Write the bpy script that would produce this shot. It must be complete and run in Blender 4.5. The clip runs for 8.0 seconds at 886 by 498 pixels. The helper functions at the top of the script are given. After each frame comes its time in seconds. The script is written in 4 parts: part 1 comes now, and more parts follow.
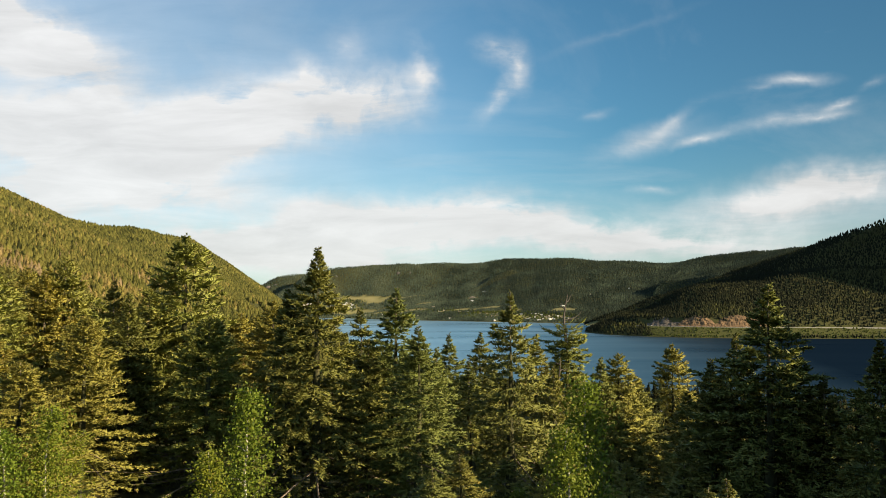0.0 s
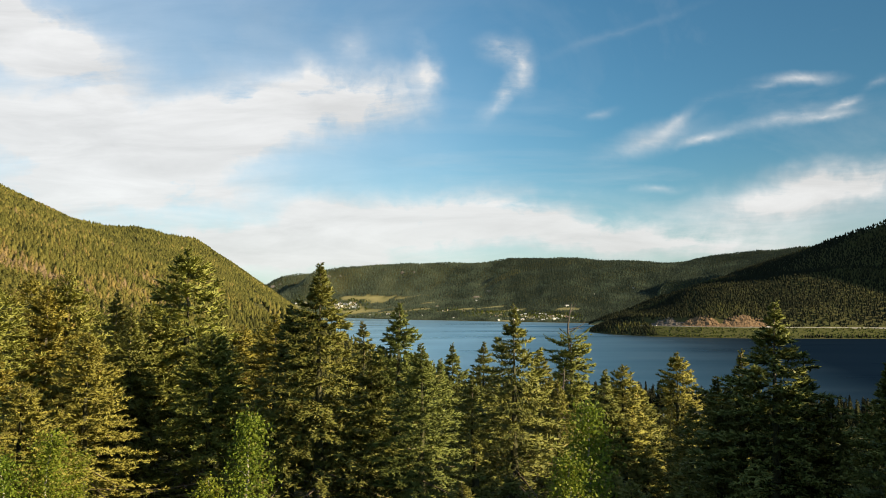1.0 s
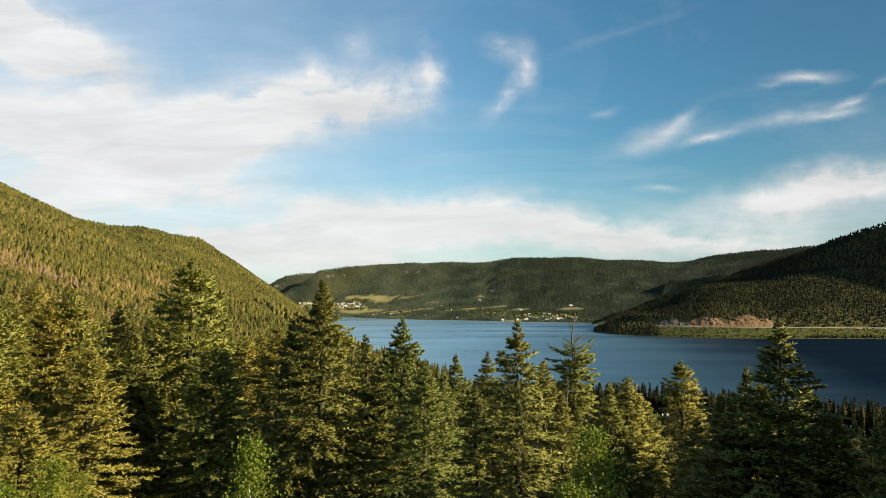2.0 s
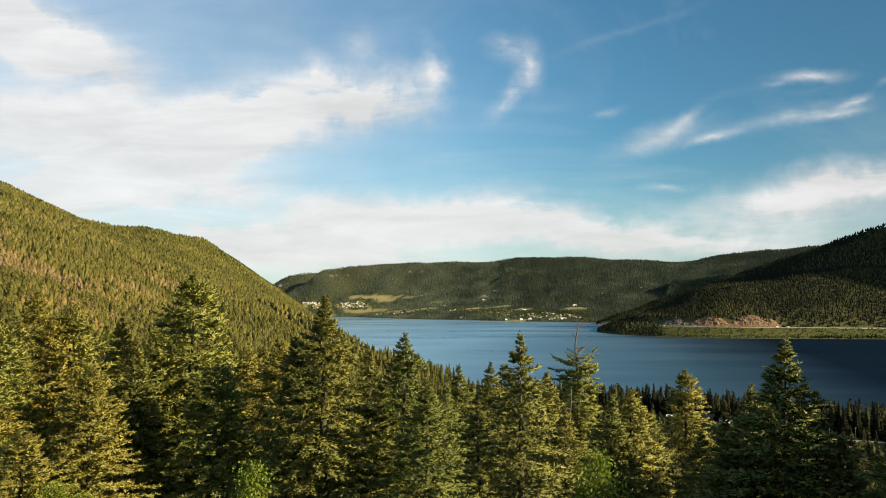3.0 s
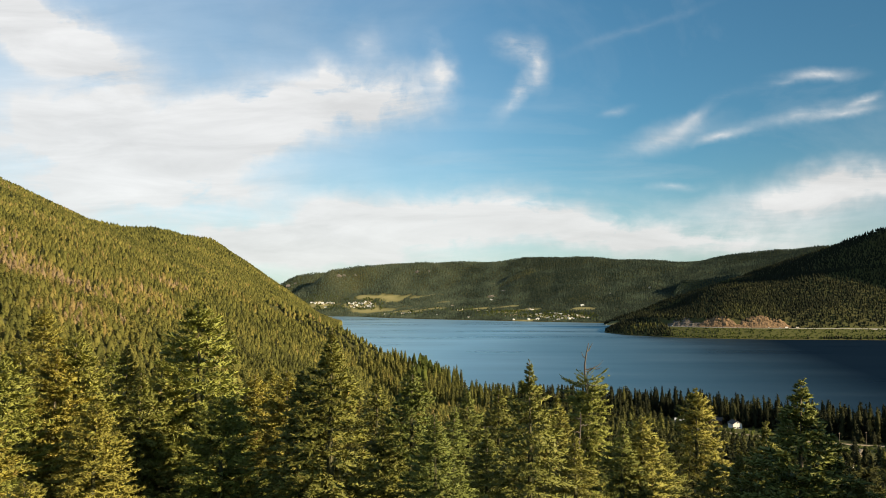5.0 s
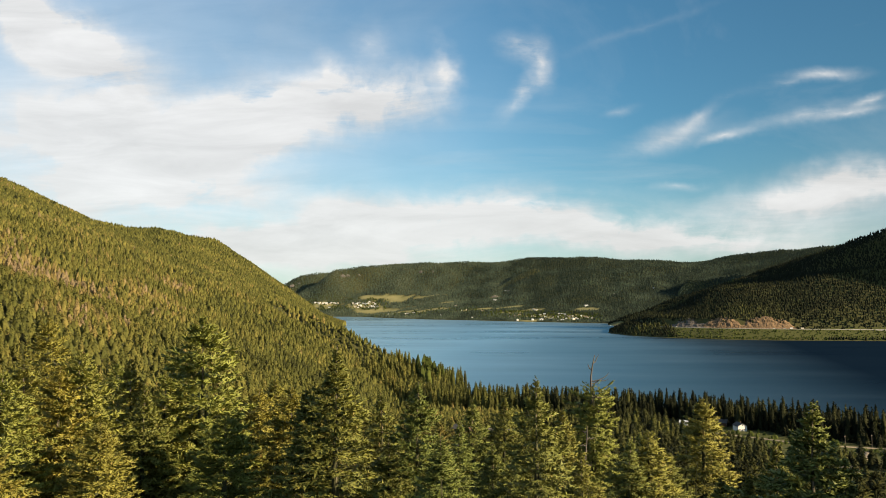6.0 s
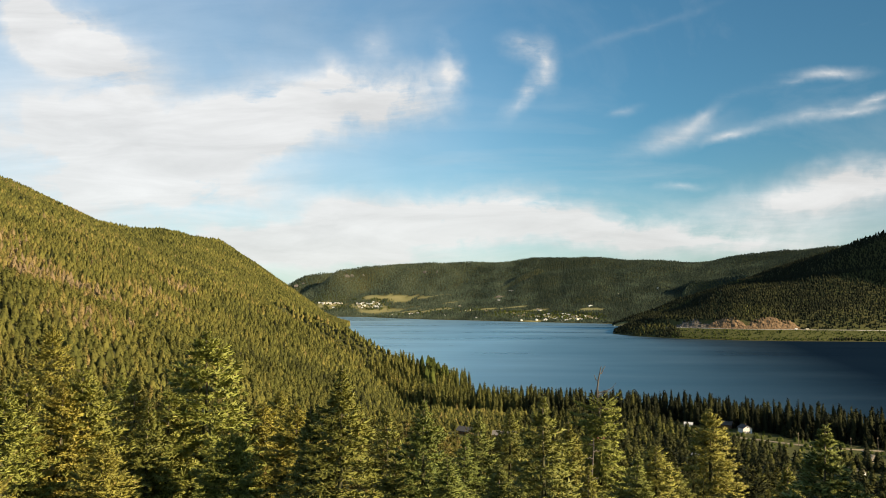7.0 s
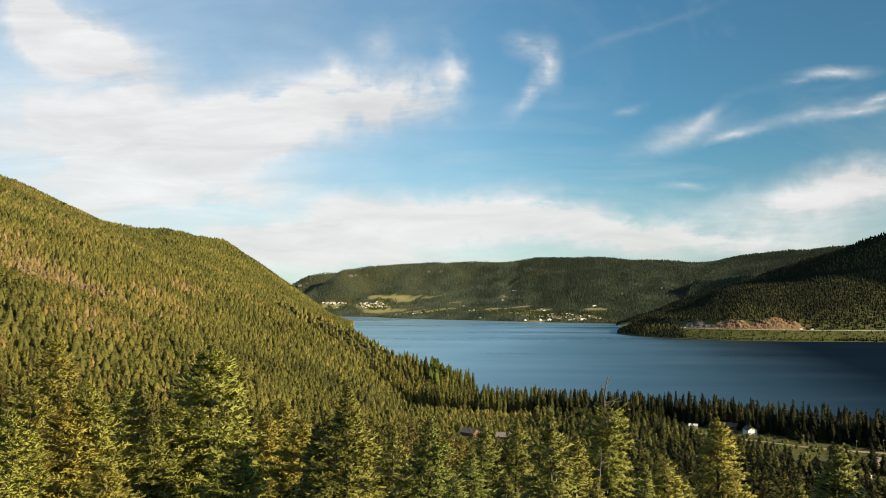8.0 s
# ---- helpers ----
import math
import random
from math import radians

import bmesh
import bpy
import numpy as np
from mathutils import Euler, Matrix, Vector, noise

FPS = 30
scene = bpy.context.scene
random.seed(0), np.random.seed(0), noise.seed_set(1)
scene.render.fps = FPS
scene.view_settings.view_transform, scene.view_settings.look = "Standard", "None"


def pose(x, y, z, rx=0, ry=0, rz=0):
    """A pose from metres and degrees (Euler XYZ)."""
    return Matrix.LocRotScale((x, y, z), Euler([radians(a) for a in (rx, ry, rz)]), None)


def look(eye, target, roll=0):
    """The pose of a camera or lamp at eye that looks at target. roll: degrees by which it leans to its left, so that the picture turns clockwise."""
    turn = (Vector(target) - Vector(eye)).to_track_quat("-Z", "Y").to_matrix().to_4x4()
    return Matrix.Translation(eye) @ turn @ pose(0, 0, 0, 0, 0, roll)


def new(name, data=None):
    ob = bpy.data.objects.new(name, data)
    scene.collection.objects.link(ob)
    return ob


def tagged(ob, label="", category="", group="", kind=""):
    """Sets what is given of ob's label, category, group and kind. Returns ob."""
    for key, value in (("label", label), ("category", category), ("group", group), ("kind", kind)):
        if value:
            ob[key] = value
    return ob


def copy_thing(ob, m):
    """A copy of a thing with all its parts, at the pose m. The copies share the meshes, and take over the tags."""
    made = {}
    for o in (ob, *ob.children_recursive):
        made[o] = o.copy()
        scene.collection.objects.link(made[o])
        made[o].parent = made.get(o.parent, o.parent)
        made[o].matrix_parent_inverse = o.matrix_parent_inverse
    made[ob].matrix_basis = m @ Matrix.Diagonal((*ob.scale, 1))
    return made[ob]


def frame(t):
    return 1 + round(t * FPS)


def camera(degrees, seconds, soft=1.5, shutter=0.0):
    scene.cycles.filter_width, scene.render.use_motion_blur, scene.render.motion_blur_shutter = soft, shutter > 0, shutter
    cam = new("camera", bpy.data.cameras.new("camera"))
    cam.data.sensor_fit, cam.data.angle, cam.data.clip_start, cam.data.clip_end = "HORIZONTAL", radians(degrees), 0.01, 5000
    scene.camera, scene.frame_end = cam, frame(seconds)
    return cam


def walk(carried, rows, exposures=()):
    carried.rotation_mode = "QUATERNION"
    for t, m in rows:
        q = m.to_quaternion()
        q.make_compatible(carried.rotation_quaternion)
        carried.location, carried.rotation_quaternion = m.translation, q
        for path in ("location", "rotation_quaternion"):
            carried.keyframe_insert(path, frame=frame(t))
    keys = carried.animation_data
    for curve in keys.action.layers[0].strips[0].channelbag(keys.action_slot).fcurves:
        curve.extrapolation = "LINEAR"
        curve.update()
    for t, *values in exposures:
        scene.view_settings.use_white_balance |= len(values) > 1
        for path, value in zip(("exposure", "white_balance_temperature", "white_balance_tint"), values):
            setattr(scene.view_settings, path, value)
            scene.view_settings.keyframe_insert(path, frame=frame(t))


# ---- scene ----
# Camera: a drone that rises from tree-top height over a wooded slope above a lake. Lake level is z = 0.
cam = camera(62.0, 8.0, soft=0.8)
ROWS = [
    (0.0, 0.000, 0.000, 112.000, -0.000, 3.688, 0.007),
    (0.5, 0.045, 0.168, 112.702, 0.159, 3.665, 0.004),
    (1.0, 0.083, 0.326, 113.404, 0.313, 3.637, -0.001),
    (1.5, 0.111, 0.461, 114.106, 0.463, 3.613, -0.007),
    (3.0, 0.234, 0.788, 116.216, 0.889, 3.550, -0.028),
    (3.5, 0.260, 0.919, 116.924, 1.031, 3.530, -0.035),
    (4.0, 0.262, 1.090, 117.637, 1.173, 3.511, -0.042),
    (4.5, 0.224, 1.301, 118.370, 1.319, 3.499, -0.051),
    (6.0, -0.051, 2.057, 120.681, 1.757, 3.493, -0.085),
    (6.5, -0.158, 2.341, 121.428, 1.910, 3.490, -0.097),
    (7.0, -0.268, 2.652, 122.131, 2.060, 3.482, -0.109),
    (7.5, -0.405, 2.991, 122.774, 2.206, 3.471, -0.117),
    (8.0, -0.557, 3.342, 123.388, 2.349, 3.459, -0.123),
]
walk(cam, [(t, pose(x, y, z, 90 + pitch, roll, yaw)) for t, x, y, z, yaw, pitch, roll in ROWS])

# ---- light ----
SUN_AZIMUTH, SUN_HEIGHT = 112.0, 22.5      # degrees clockwise from straight ahead, degrees above the horizon
scene.view_settings.exposure = 1.0
world = bpy.data.worlds.new("sky")
scene.world = world
world.use_nodes = True
wt = world.node_tree
wt.nodes.clear()


def wn(kind, *ins, **props):
    """A node of the sky, with its inputs linked or set in order."""
    n = wt.nodes.new(kind)
    for k, v in props.items():
        setattr(n, k, v)
    for i, v in enumerate(ins):
        if v is None:
            continue
        if isinstance(v, bpy.types.NodeSocket):
            wt.links.new(v, n.inputs[i])
        else:
            n.inputs[i].default_value = v
    return n.outputs[0] if len(n.outputs) else n


def wm(op, a, b=None, c=None):
    return wn("ShaderNodeMath", a, b, c, operation=op)


sky = wn("ShaderNodeTexSky", sky_type="NISHITA", sun_disc=False, sun_elevation=radians(SUN_HEIGHT), sun_rotation=radians(SUN_AZIMUTH), air_density=1.0, dust_density=0.6, ozone_density=2.0)
way = wt.nodes.new("ShaderNodeTexCoord").outputs["Generated"]
parts = wt.nodes.new("ShaderNodeSeparateXYZ")
wt.links.new(way, parts.inputs[0])
dx, dy, dz = parts.outputs
ahead = wm("MAXIMUM", dy, 0.05)
chart = wn("ShaderNodeCombineXYZ", wm("DIVIDE", dx, ahead), wm("DIVIDE", dz, ahead), 0.0)
over = wm("ADD", wm("MAXIMUM", dz, 0.0), 0.16)
layer = wn("ShaderNodeCombineXYZ", wm("DIVIDE", dx, over), wm("DIVIDE", dy, over), 0.0)


def fbm(vector, scale, detail, rough_=0.6, distort=0.0):
    n = wt.nodes.new("ShaderNodeTexNoise")
    wt.links.new(vector, n.inputs["Vector"])
    n.inputs["Scale"].default_value, n.inputs["Detail"].default_value = scale, detail
    n.inputs["Roughness"].default_value, n.inputs["Distortion"].default_value = rough_, distort
    return n


def vm(op, a, b):
    return wn("ShaderNodeVectorMath", a, b, operation=op)


swirl = vm("SUBTRACT", fbm(chart, 3.2, 5).outputs["Color"], (0.5, 0.5, 0.5))
fine = vm("SUBTRACT", fbm(chart, 14.0, 4).outputs["Color"], (0.5, 0.5, 0.5))
bent = vm("ADD", vm("ADD", chart, vm("MULTIPLY", swirl, (0.16, 0.10, 0.0))), vm("MULTIPLY", fine, (0.04, 0.028, 0.0)))
combed = vm("ADD", vm("ADD", chart, vm("MULTIPLY", swirl, (0.06, 0.04, 0.0))), vm("MULTIPLY", fine, (0.045, 0.022, 0.0)))
# cloud banks and wisps of cirrus: across, up (tangents), tilt, half length, half height, weight
BANKS = [
    (-0.244, 0.248, 7, 0.276, 0.08, 1.25), (-0.275, 0.221, -2, 0.146, 0.046, 0.9), (-0.128, 0.264, 9, 0.153, 0.057, 0.9), (-0.182, 0.3, 118, 0.054, 0.031, 0.55), (-0.03, 0.3, 115, 0.073, 0.034, 0.55),
    (-0.527, 0.335, -20, 0.207, 0.073, 1.0), (-0.599, 0.379, -30, 0.153, 0.077, 0.8), (-0.523, 0.229, -4, 0.253, 0.1, 0.95), (-0.406, 0.185, -6, 0.253, 0.069, 0.7), (-0.451, 0.139, 0, 0.322, 0.061, 0.65),
    (0.035, 0.115, 0, 0.307, 0.057, 1.0), (-0.111, 0.096, 2, 0.276, 0.054, 0.8), (0.151, 0.088, 0, 0.291, 0.046, 0.9), (0.475, 0.131, 8, 0.322, 0.057, 0.72), (0.569, 0.158, 10, 0.215, 0.046, 0.5),
    (0.32, 0.073, 0, 0.399, 0.042, 0.65), (-0.295, 0.065, 0, 0.46, 0.054, 0.9),
]
WISPS = [
    (0.075, 0.338, -12, 0.054, 0.031, 1.09), (0.105, 0.317, 100, 0.061, 0.032, 1.09), (0.079, 0.274, 48, 0.073, 0.023, 0.87), (-0.134, 0.343, 100, 0.05, 0.042, 0.42), (0.48, 0.296, 5, 0.092, 0.015, 1.0),
    (0.437, 0.285, 14, 0.084, 0.012, 0.45), (0.455, 0.24, 13, 0.184, 0.02, 0.62), (0.51, 0.244, 10, 0.084, 0.012, 0.8), (0.541, 0.264, 22, 0.046, 0.011, 0.7), (0.357, 0.213, 12, 0.054, 0.011, 0.75),
    (0.276, 0.213, 16, 0.13, 0.029, 0.6), (0.323, 0.24, 35, 0.061, 0.017, 0.4), (0.374, 0.27, 15, 0.046, 0.015, 0.45), (0.207, 0.248, 8, 0.046, 0.011, 0.3), (0.239, 0.362, 20, 0.199, 0.012, 0.1),
    (0.283, 0.15, 3, 0.069, 0.009, 0.5), (0.593, 0.296, 25, 0.038, 0.012, 0.5),
]
total = None
for bend_, rows_ in ((bent, BANKS), (combed, WISPS)):
    for cx_, cy_, tilt_, long_, short_, weight_ in rows_:
        place = wn("ShaderNodeMapping", bend_, (cx_, cy_, 0.0), (0.0, 0.0, radians(tilt_)), (long_, short_, 1.0), vector_type="TEXTURE")
        puff = wn("ShaderNodeTexGradient", place, gradient_type="QUADRATIC_SPHERE")
        puff = wm("MULTIPLY", puff, weight_ * (1.5 if bend_ is bent else 0.85))
        total = puff if total is None else wm("ADD", total, puff)
total = wm("MULTIPLY", total, wm("GREATER_THAN", dy, 0.06))
streak = wn("ShaderNodeMapping", chart, (0, 0, 0), (0, 0, radians(-14)), (2.2, 9.0, 1.0))
grain = fbm(streak, 1.6, 8, 0.62, 0.6).outputs["Fac"]
billow = fbm(bent, 7.0, 7, 0.6, 0.3).outputs["Fac"]
texture = wm("MULTIPLY_ADD", wm("ADD", grain, billow), 2.9, -2.15)
# thin cirrus, and outside the view unseen broken cloud added as fill light
rest = fbm(layer, 0.9, 8, 0.6, 0.8).outputs["Fac"]
thin = wm("MULTIPLY", wm("MAXIMUM", wm("SUBTRACT", wm("MULTIPLY", rest, 0.5), 0.24), 0.0), 1.4)
broken = wm("MINIMUM", wm("MAXIMUM", wm("MULTIPLY_ADD", rest, 2.4, -0.98), 0.0), 0.7)
aside = wn("ShaderNodeMapRange", dy, 0.70, 0.25, 0.0, 1.0)
rest = wm("ADD", thin, wm("MULTIPLY", broken, aside))
cover = wm("ADD", wm("MULTIPLY", total, wm("MAXIMUM", texture, 0.10)), rest)
for cx_, cy_, long_, short_, weight_ in ((-0.66, 0.26, 0.95, 0.50, 0.7), (-0.35, 0.16, 0.7, 0.2, 0.35), (-0.1, 0.03, 1.6, 0.16, 0.5), (0.45, 0.09, 0.8, 0.14, 0.2)):
    veil = wn("ShaderNodeMapping", bent, (cx_, cy_, 0.0), (0.0, 0.0, 0.0), (long_, short_, 1.0), vector_type="TEXTURE")
    veil = wm("MULTIPLY", wn("ShaderNodeTexGradient", veil, gradient_type="QUADRATIC_SPHERE"), weight_)
    cover = wm("ADD", cover, wm("MULTIPLY", veil, wm("GREATER_THAN", dy, 0.06)))
cover = wn("ShaderNodeMath", cover, 0.93, operation="MINIMUM")
tone = wn("ShaderNodeVectorMath", sky, (0.54, 0.98, 1.05), operation="MULTIPLY")
fade = wn("ShaderNodeMapRange", dx, 0.0, 0.6, 1.2, 0.62)
tone = wn("ShaderNodeVectorMath", tone, fade, operation="MULTIPLY")
clear = wn("ShaderNodeBackground", tone, 0.060)
flat = wn("ShaderNodeMapping", chart, (0, 0, 0), (0, 0, radians(-4)), (3.0, 16.0, 1.0))
shade = fbm(flat, 1.4, 7, 0.6, 0.5).outputs["Fac"]
shade = wn("ShaderNodeMapRange", shade, 0.32, 0.68, 0.43, 0.55)
cloud = wn("ShaderNodeBackground", (0.86, 0.85, 0.835, 1.0), shade)
wmix = wn("ShaderNodeMixShader", cover, clear, cloud)
wn("ShaderNodeOutputWorld", wmix)

sun_lamp = bpy.data.lights.new("sun", "SUN")
sun_lamp.energy, sun_lamp.angle, sun_lamp.color = 5.3, radians(0.5), (1.0, 0.79, 0.50)
sa, se = radians(SUN_AZIMUTH), radians(SUN_HEIGHT)
SUN_WAY = Vector((math.sin(sa) * math.cos(se), math.cos(sa) * math.cos(se), math.sin(se)))
sun = new("sun", sun_lamp)
sun.matrix_world = look(SUN_WAY * 3000, (0, 0, 0))


# ---- materials ----
class Mat:
    """A node material with short ways to add nodes."""

    def __init__(self, name):
        self.m = bpy.data.materials.new(name)
        self.m.use_nodes = True
        self.t = self.m.node_tree
        self.b = self.t.nodes["Principled BSDF"]
        self.out = self.t.nodes["Material Output"]

    def n(self, kind, **props):
        node = self.t.nodes.new(kind)
        for k, v in props.items():
            setattr(node, k, v)
        return node

    def link(self, a, b):
        self.t.links.new(a, b)

    def noise(self, scale, detail=4, rough_=0.55, vector=None):
        node = self.n("ShaderNodeTexNoise")
        node.inputs["Scale"].default_value, node.inputs["Detail"].default_value, node.inputs["Roughness"].default_value = scale, detail, rough_
        self.link(vector or self.n("ShaderNodeTexCoord").outputs["Object"], node.inputs["Vector"])
        return node.outputs["Fac"]

    def ramp(self, fac, stops):
        node = self.n("ShaderNodeValToRGB")
        el = node.color_ramp.elements
        while len(el) < len(stops):
            el.new(0.5)
        for e, (p, c) in zip(el, stops):
            e.position, e.color = p, (*c, 1)
        self.link(fac, node.inputs["Fac"])
        return node.outputs["Color"]

    def mix(self, fac, a, b, kind="MIX"):
        node = self.n("ShaderNodeMix", data_type="RGBA", blend_type=kind)
        for value, sock in ((fac, node.inputs[0]), (a, node.inputs[6]), (b, node.inputs[7])):
            if isinstance(value, bpy.types.NodeSocket):
                self.link(value, sock)
            else:
                sock.default_value = value if not isinstance(value, tuple) else (*value, 1)
        return node.outputs[2]

    def bump(self, fac, strength, distance):
        node = self.n("ShaderNodeBump")
        node.inputs["Strength"].default_value, node.inputs["Distance"].default_value = strength, distance
        self.link(fac, node.inputs["Height"])
        self.link(node.outputs[0], self.b.inputs["Normal"])

    def base(self, colour, rough_=0.85, spec=0.3):
        if isinstance(colour, tuple):
            self.b.inputs["Base Color"].default_value = (*colour, 1)
        else:
            self.link(colour, self.b.inputs["Base Color"])
        self.b.inputs["Roughness"].default_value = rough_
        self.b.inputs["Specular IOR Level"].default_value = spec
        return self.m


def foliage(name, dark, mid, light, brown=(0.16, 0.10, 0.035), brown_share=0.06, through_=0.25):
    """Needles or leaves: each spray and each tree a little different, with light passing through."""
    k = Mat(name)
    leaf = k.n("ShaderNodeNewGeometry").outputs["Random Per Island"]
    tree = k.n("ShaderNodeObjectInfo").outputs["Random"]
    c = k.ramp(leaf, [(0.0, dark), (0.5, mid), (1.0 - brown_share - 0.02, light), (1.0 - brown_share, brown)])
    tint = k.ramp(tree, [(0.0, (0.84, 0.95, 0.92)), (0.45, (1.0, 1.0, 1.0)), (0.8, (1.04, 1.0, 0.92)), (1.0, (1.09, 0.99, 0.86))])
    c = k.mix(1.0, c, tint, "MULTIPLY")
    k.base(c, 0.6, 0.25)
    tr = k.n("ShaderNodeBsdfTranslucent")
    k.link(c, tr.inputs["Color"])
    ms = k.n("ShaderNodeMixShader")
    ms.inputs[0].default_value = through_
    k.link(k.b.outputs[0], ms.inputs[1])
    k.link(tr.outputs[0], ms.inputs[2])
    k.link(ms.outputs[0], k.out.inputs["Surface"])
    return k.m


def woods(name, stops, through_=0.12):
    """Foliage of a wood seen from afar: the colour follows each tree's own tint and each tier of its boughs."""
    k = Mat(name)
    at = k.n("ShaderNodeAttribute", attribute_name="tint").outputs["Fac"]
    leaf = k.n("ShaderNodeNewGeometry").outputs["Random Per Island"]
    c = k.ramp(at, stops)
    c = k.mix(1.0, c, k.ramp(leaf, [(0.0, (0.84, 0.85, 0.86)), (1.0, (1.17, 1.16, 1.12))]), "MULTIPLY")
    clumps = k.noise(0.9, 4, 0.7)
    c = k.mix(1.0, c, k.ramp(clumps, [(0.32, (0.80, 0.83, 0.83)), (0.5, (1.0, 1.0, 1.0)), (0.7, (1.18, 1.16, 1.1))]), "MULTIPLY")
    k.bump(clumps, 0.5, 0.6)
    k.base(c, 0.8, 0.1)
    tr = k.n("ShaderNodeBsdfTranslucent")
    k.link(c, tr.inputs["Color"])
    ms = k.n("ShaderNodeMixShader")
    ms.inputs[0].default_value = through_
    k.link(k.b.outputs[0], ms.inputs[1])
    k.link(tr.outputs[0], ms.inputs[2])
    k.link(ms.outputs[0], k.out.inputs["Surface"])
    return k.m


M_SPRUCE = foliage("spruce_needles", (0.120, 0.136, 0.034), (0.165, 0.178, 0.043), (0.215, 0.226, 0.055), (0.21, 0.18, 0.06), 0.02, 0.12)
M_FIR = foliage("fir_needles", (0.19, 0.187, 0.043), (0.25, 0.244, 0.056), (0.31, 0.302, 0.069), (0.235, 0.185, 0.065), 0.03, 0.12)
M_BIRCH = foliage("birch_leaves", (0.085, 0.125, 0.013), (0.150, 0.200, 0.019), (0.215, 0.255, 0.028), (0.20, 0.18, 0.04), 0.03, 0.34)
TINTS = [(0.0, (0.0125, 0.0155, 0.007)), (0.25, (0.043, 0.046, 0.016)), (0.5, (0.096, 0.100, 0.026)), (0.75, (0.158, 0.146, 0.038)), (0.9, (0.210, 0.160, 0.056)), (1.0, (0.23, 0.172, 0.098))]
M_WOODS = woods("conifer_woods", TINTS)
M_LEAFY = woods("leafy_woods", [(0.0, (0.035, 0.050, 0.012)), (0.6, (0.085, 0.10, 0.020)), (1.0, (0.15, 0.135, 0.03))])
# greyer and bluer greens: aerial haze put into the far trees' colour
M_HAZED_FARWOODS = woods("hazed_conifer_woods", [(0.0, (0.022, 0.032, 0.022)), (0.3, (0.058, 0.078, 0.054)), (0.6, (0.097, 0.118, 0.077)), (1.0, (0.155, 0.16, 0.105))])


def bark(name, dark, light, scale):
    k = Mat(name)
    co = k.n("ShaderNodeTexCoord").outputs["Object"]
    mp = k.n("ShaderNodeMapping")
    mp.inputs["Scale"].default_value = (1, 1, 0.25)
    k.link(co, mp.inputs[0])
    f = k.noise(scale, 6, 0.7, mp.outputs[0])
    k.bump(f, 0.7, 0.03)
    return k.base(k.ramp(f, [(0.3, dark), (0.7, light)]), 0.9)


M_BARK = bark("bark", (0.09, 0.07, 0.052), (0.30, 0.245, 0.19), 9)
# dark colour of the hull that stands for shade inside the crowns
M_TWIG_SHADE = bark("inner_twig_shade", (0.03, 0.033, 0.014), (0.075, 0.075, 0.032), 6)
M_BIRCHBARK = bark("birch_bark", (0.10, 0.09, 0.08), (0.72, 0.68, 0.62), 5)
M_DEAD = bark("dead_wood", (0.05, 0.042, 0.036), (0.17, 0.15, 0.13), 12)


def ground_material():
    """Forest floor of moss, needles and bare earth, grass where the land is open."""
    k = Mat("forest_floor")
    co = k.n("ShaderNodeTexCoord").outputs["Object"]
    big, small = k.noise(0.012, 6, 0.6, co), k.noise(0.45, 6, 0.65, co)
    floor = k.ramp(small, [(0.3, (0.035, 0.036, 0.014)), (0.55, (0.07, 0.066, 0.027)), (0.8, (0.11, 0.092, 0.045))])
    floor = k.mix(k.ramp(big, [(0.35, (0, 0, 0)), (0.65, (1, 1, 1))]), floor, k.mix(small, (0.035, 0.05, 0.015), (0.08, 0.075, 0.03)))
    grass = k.mix(k.noise(0.03, 5, 0.6, co), k.mix(small, (0.035, 0.05, 0.014), (0.07, 0.08, 0.022)), k.mix(small, (0.058, 0.060, 0.021), (0.105, 0.098, 0.040)))
    hay = k.mix(k.noise(0.012, 4, 0.6, co), (0.12, 0.125, 0.045), (0.30, 0.265, 0.13))
    grass = k.mix(k.n("ShaderNodeAttribute", attribute_name="hayfield").outputs["Fac"], grass, hay)
    at = k.n("ShaderNodeAttribute", attribute_name="open_land").outputs["Fac"]
    k.bump(small, 0.8, 0.6)
    return k.base(k.mix(at, floor, grass), 0.95, 0.1)


M_GROUND = ground_material()


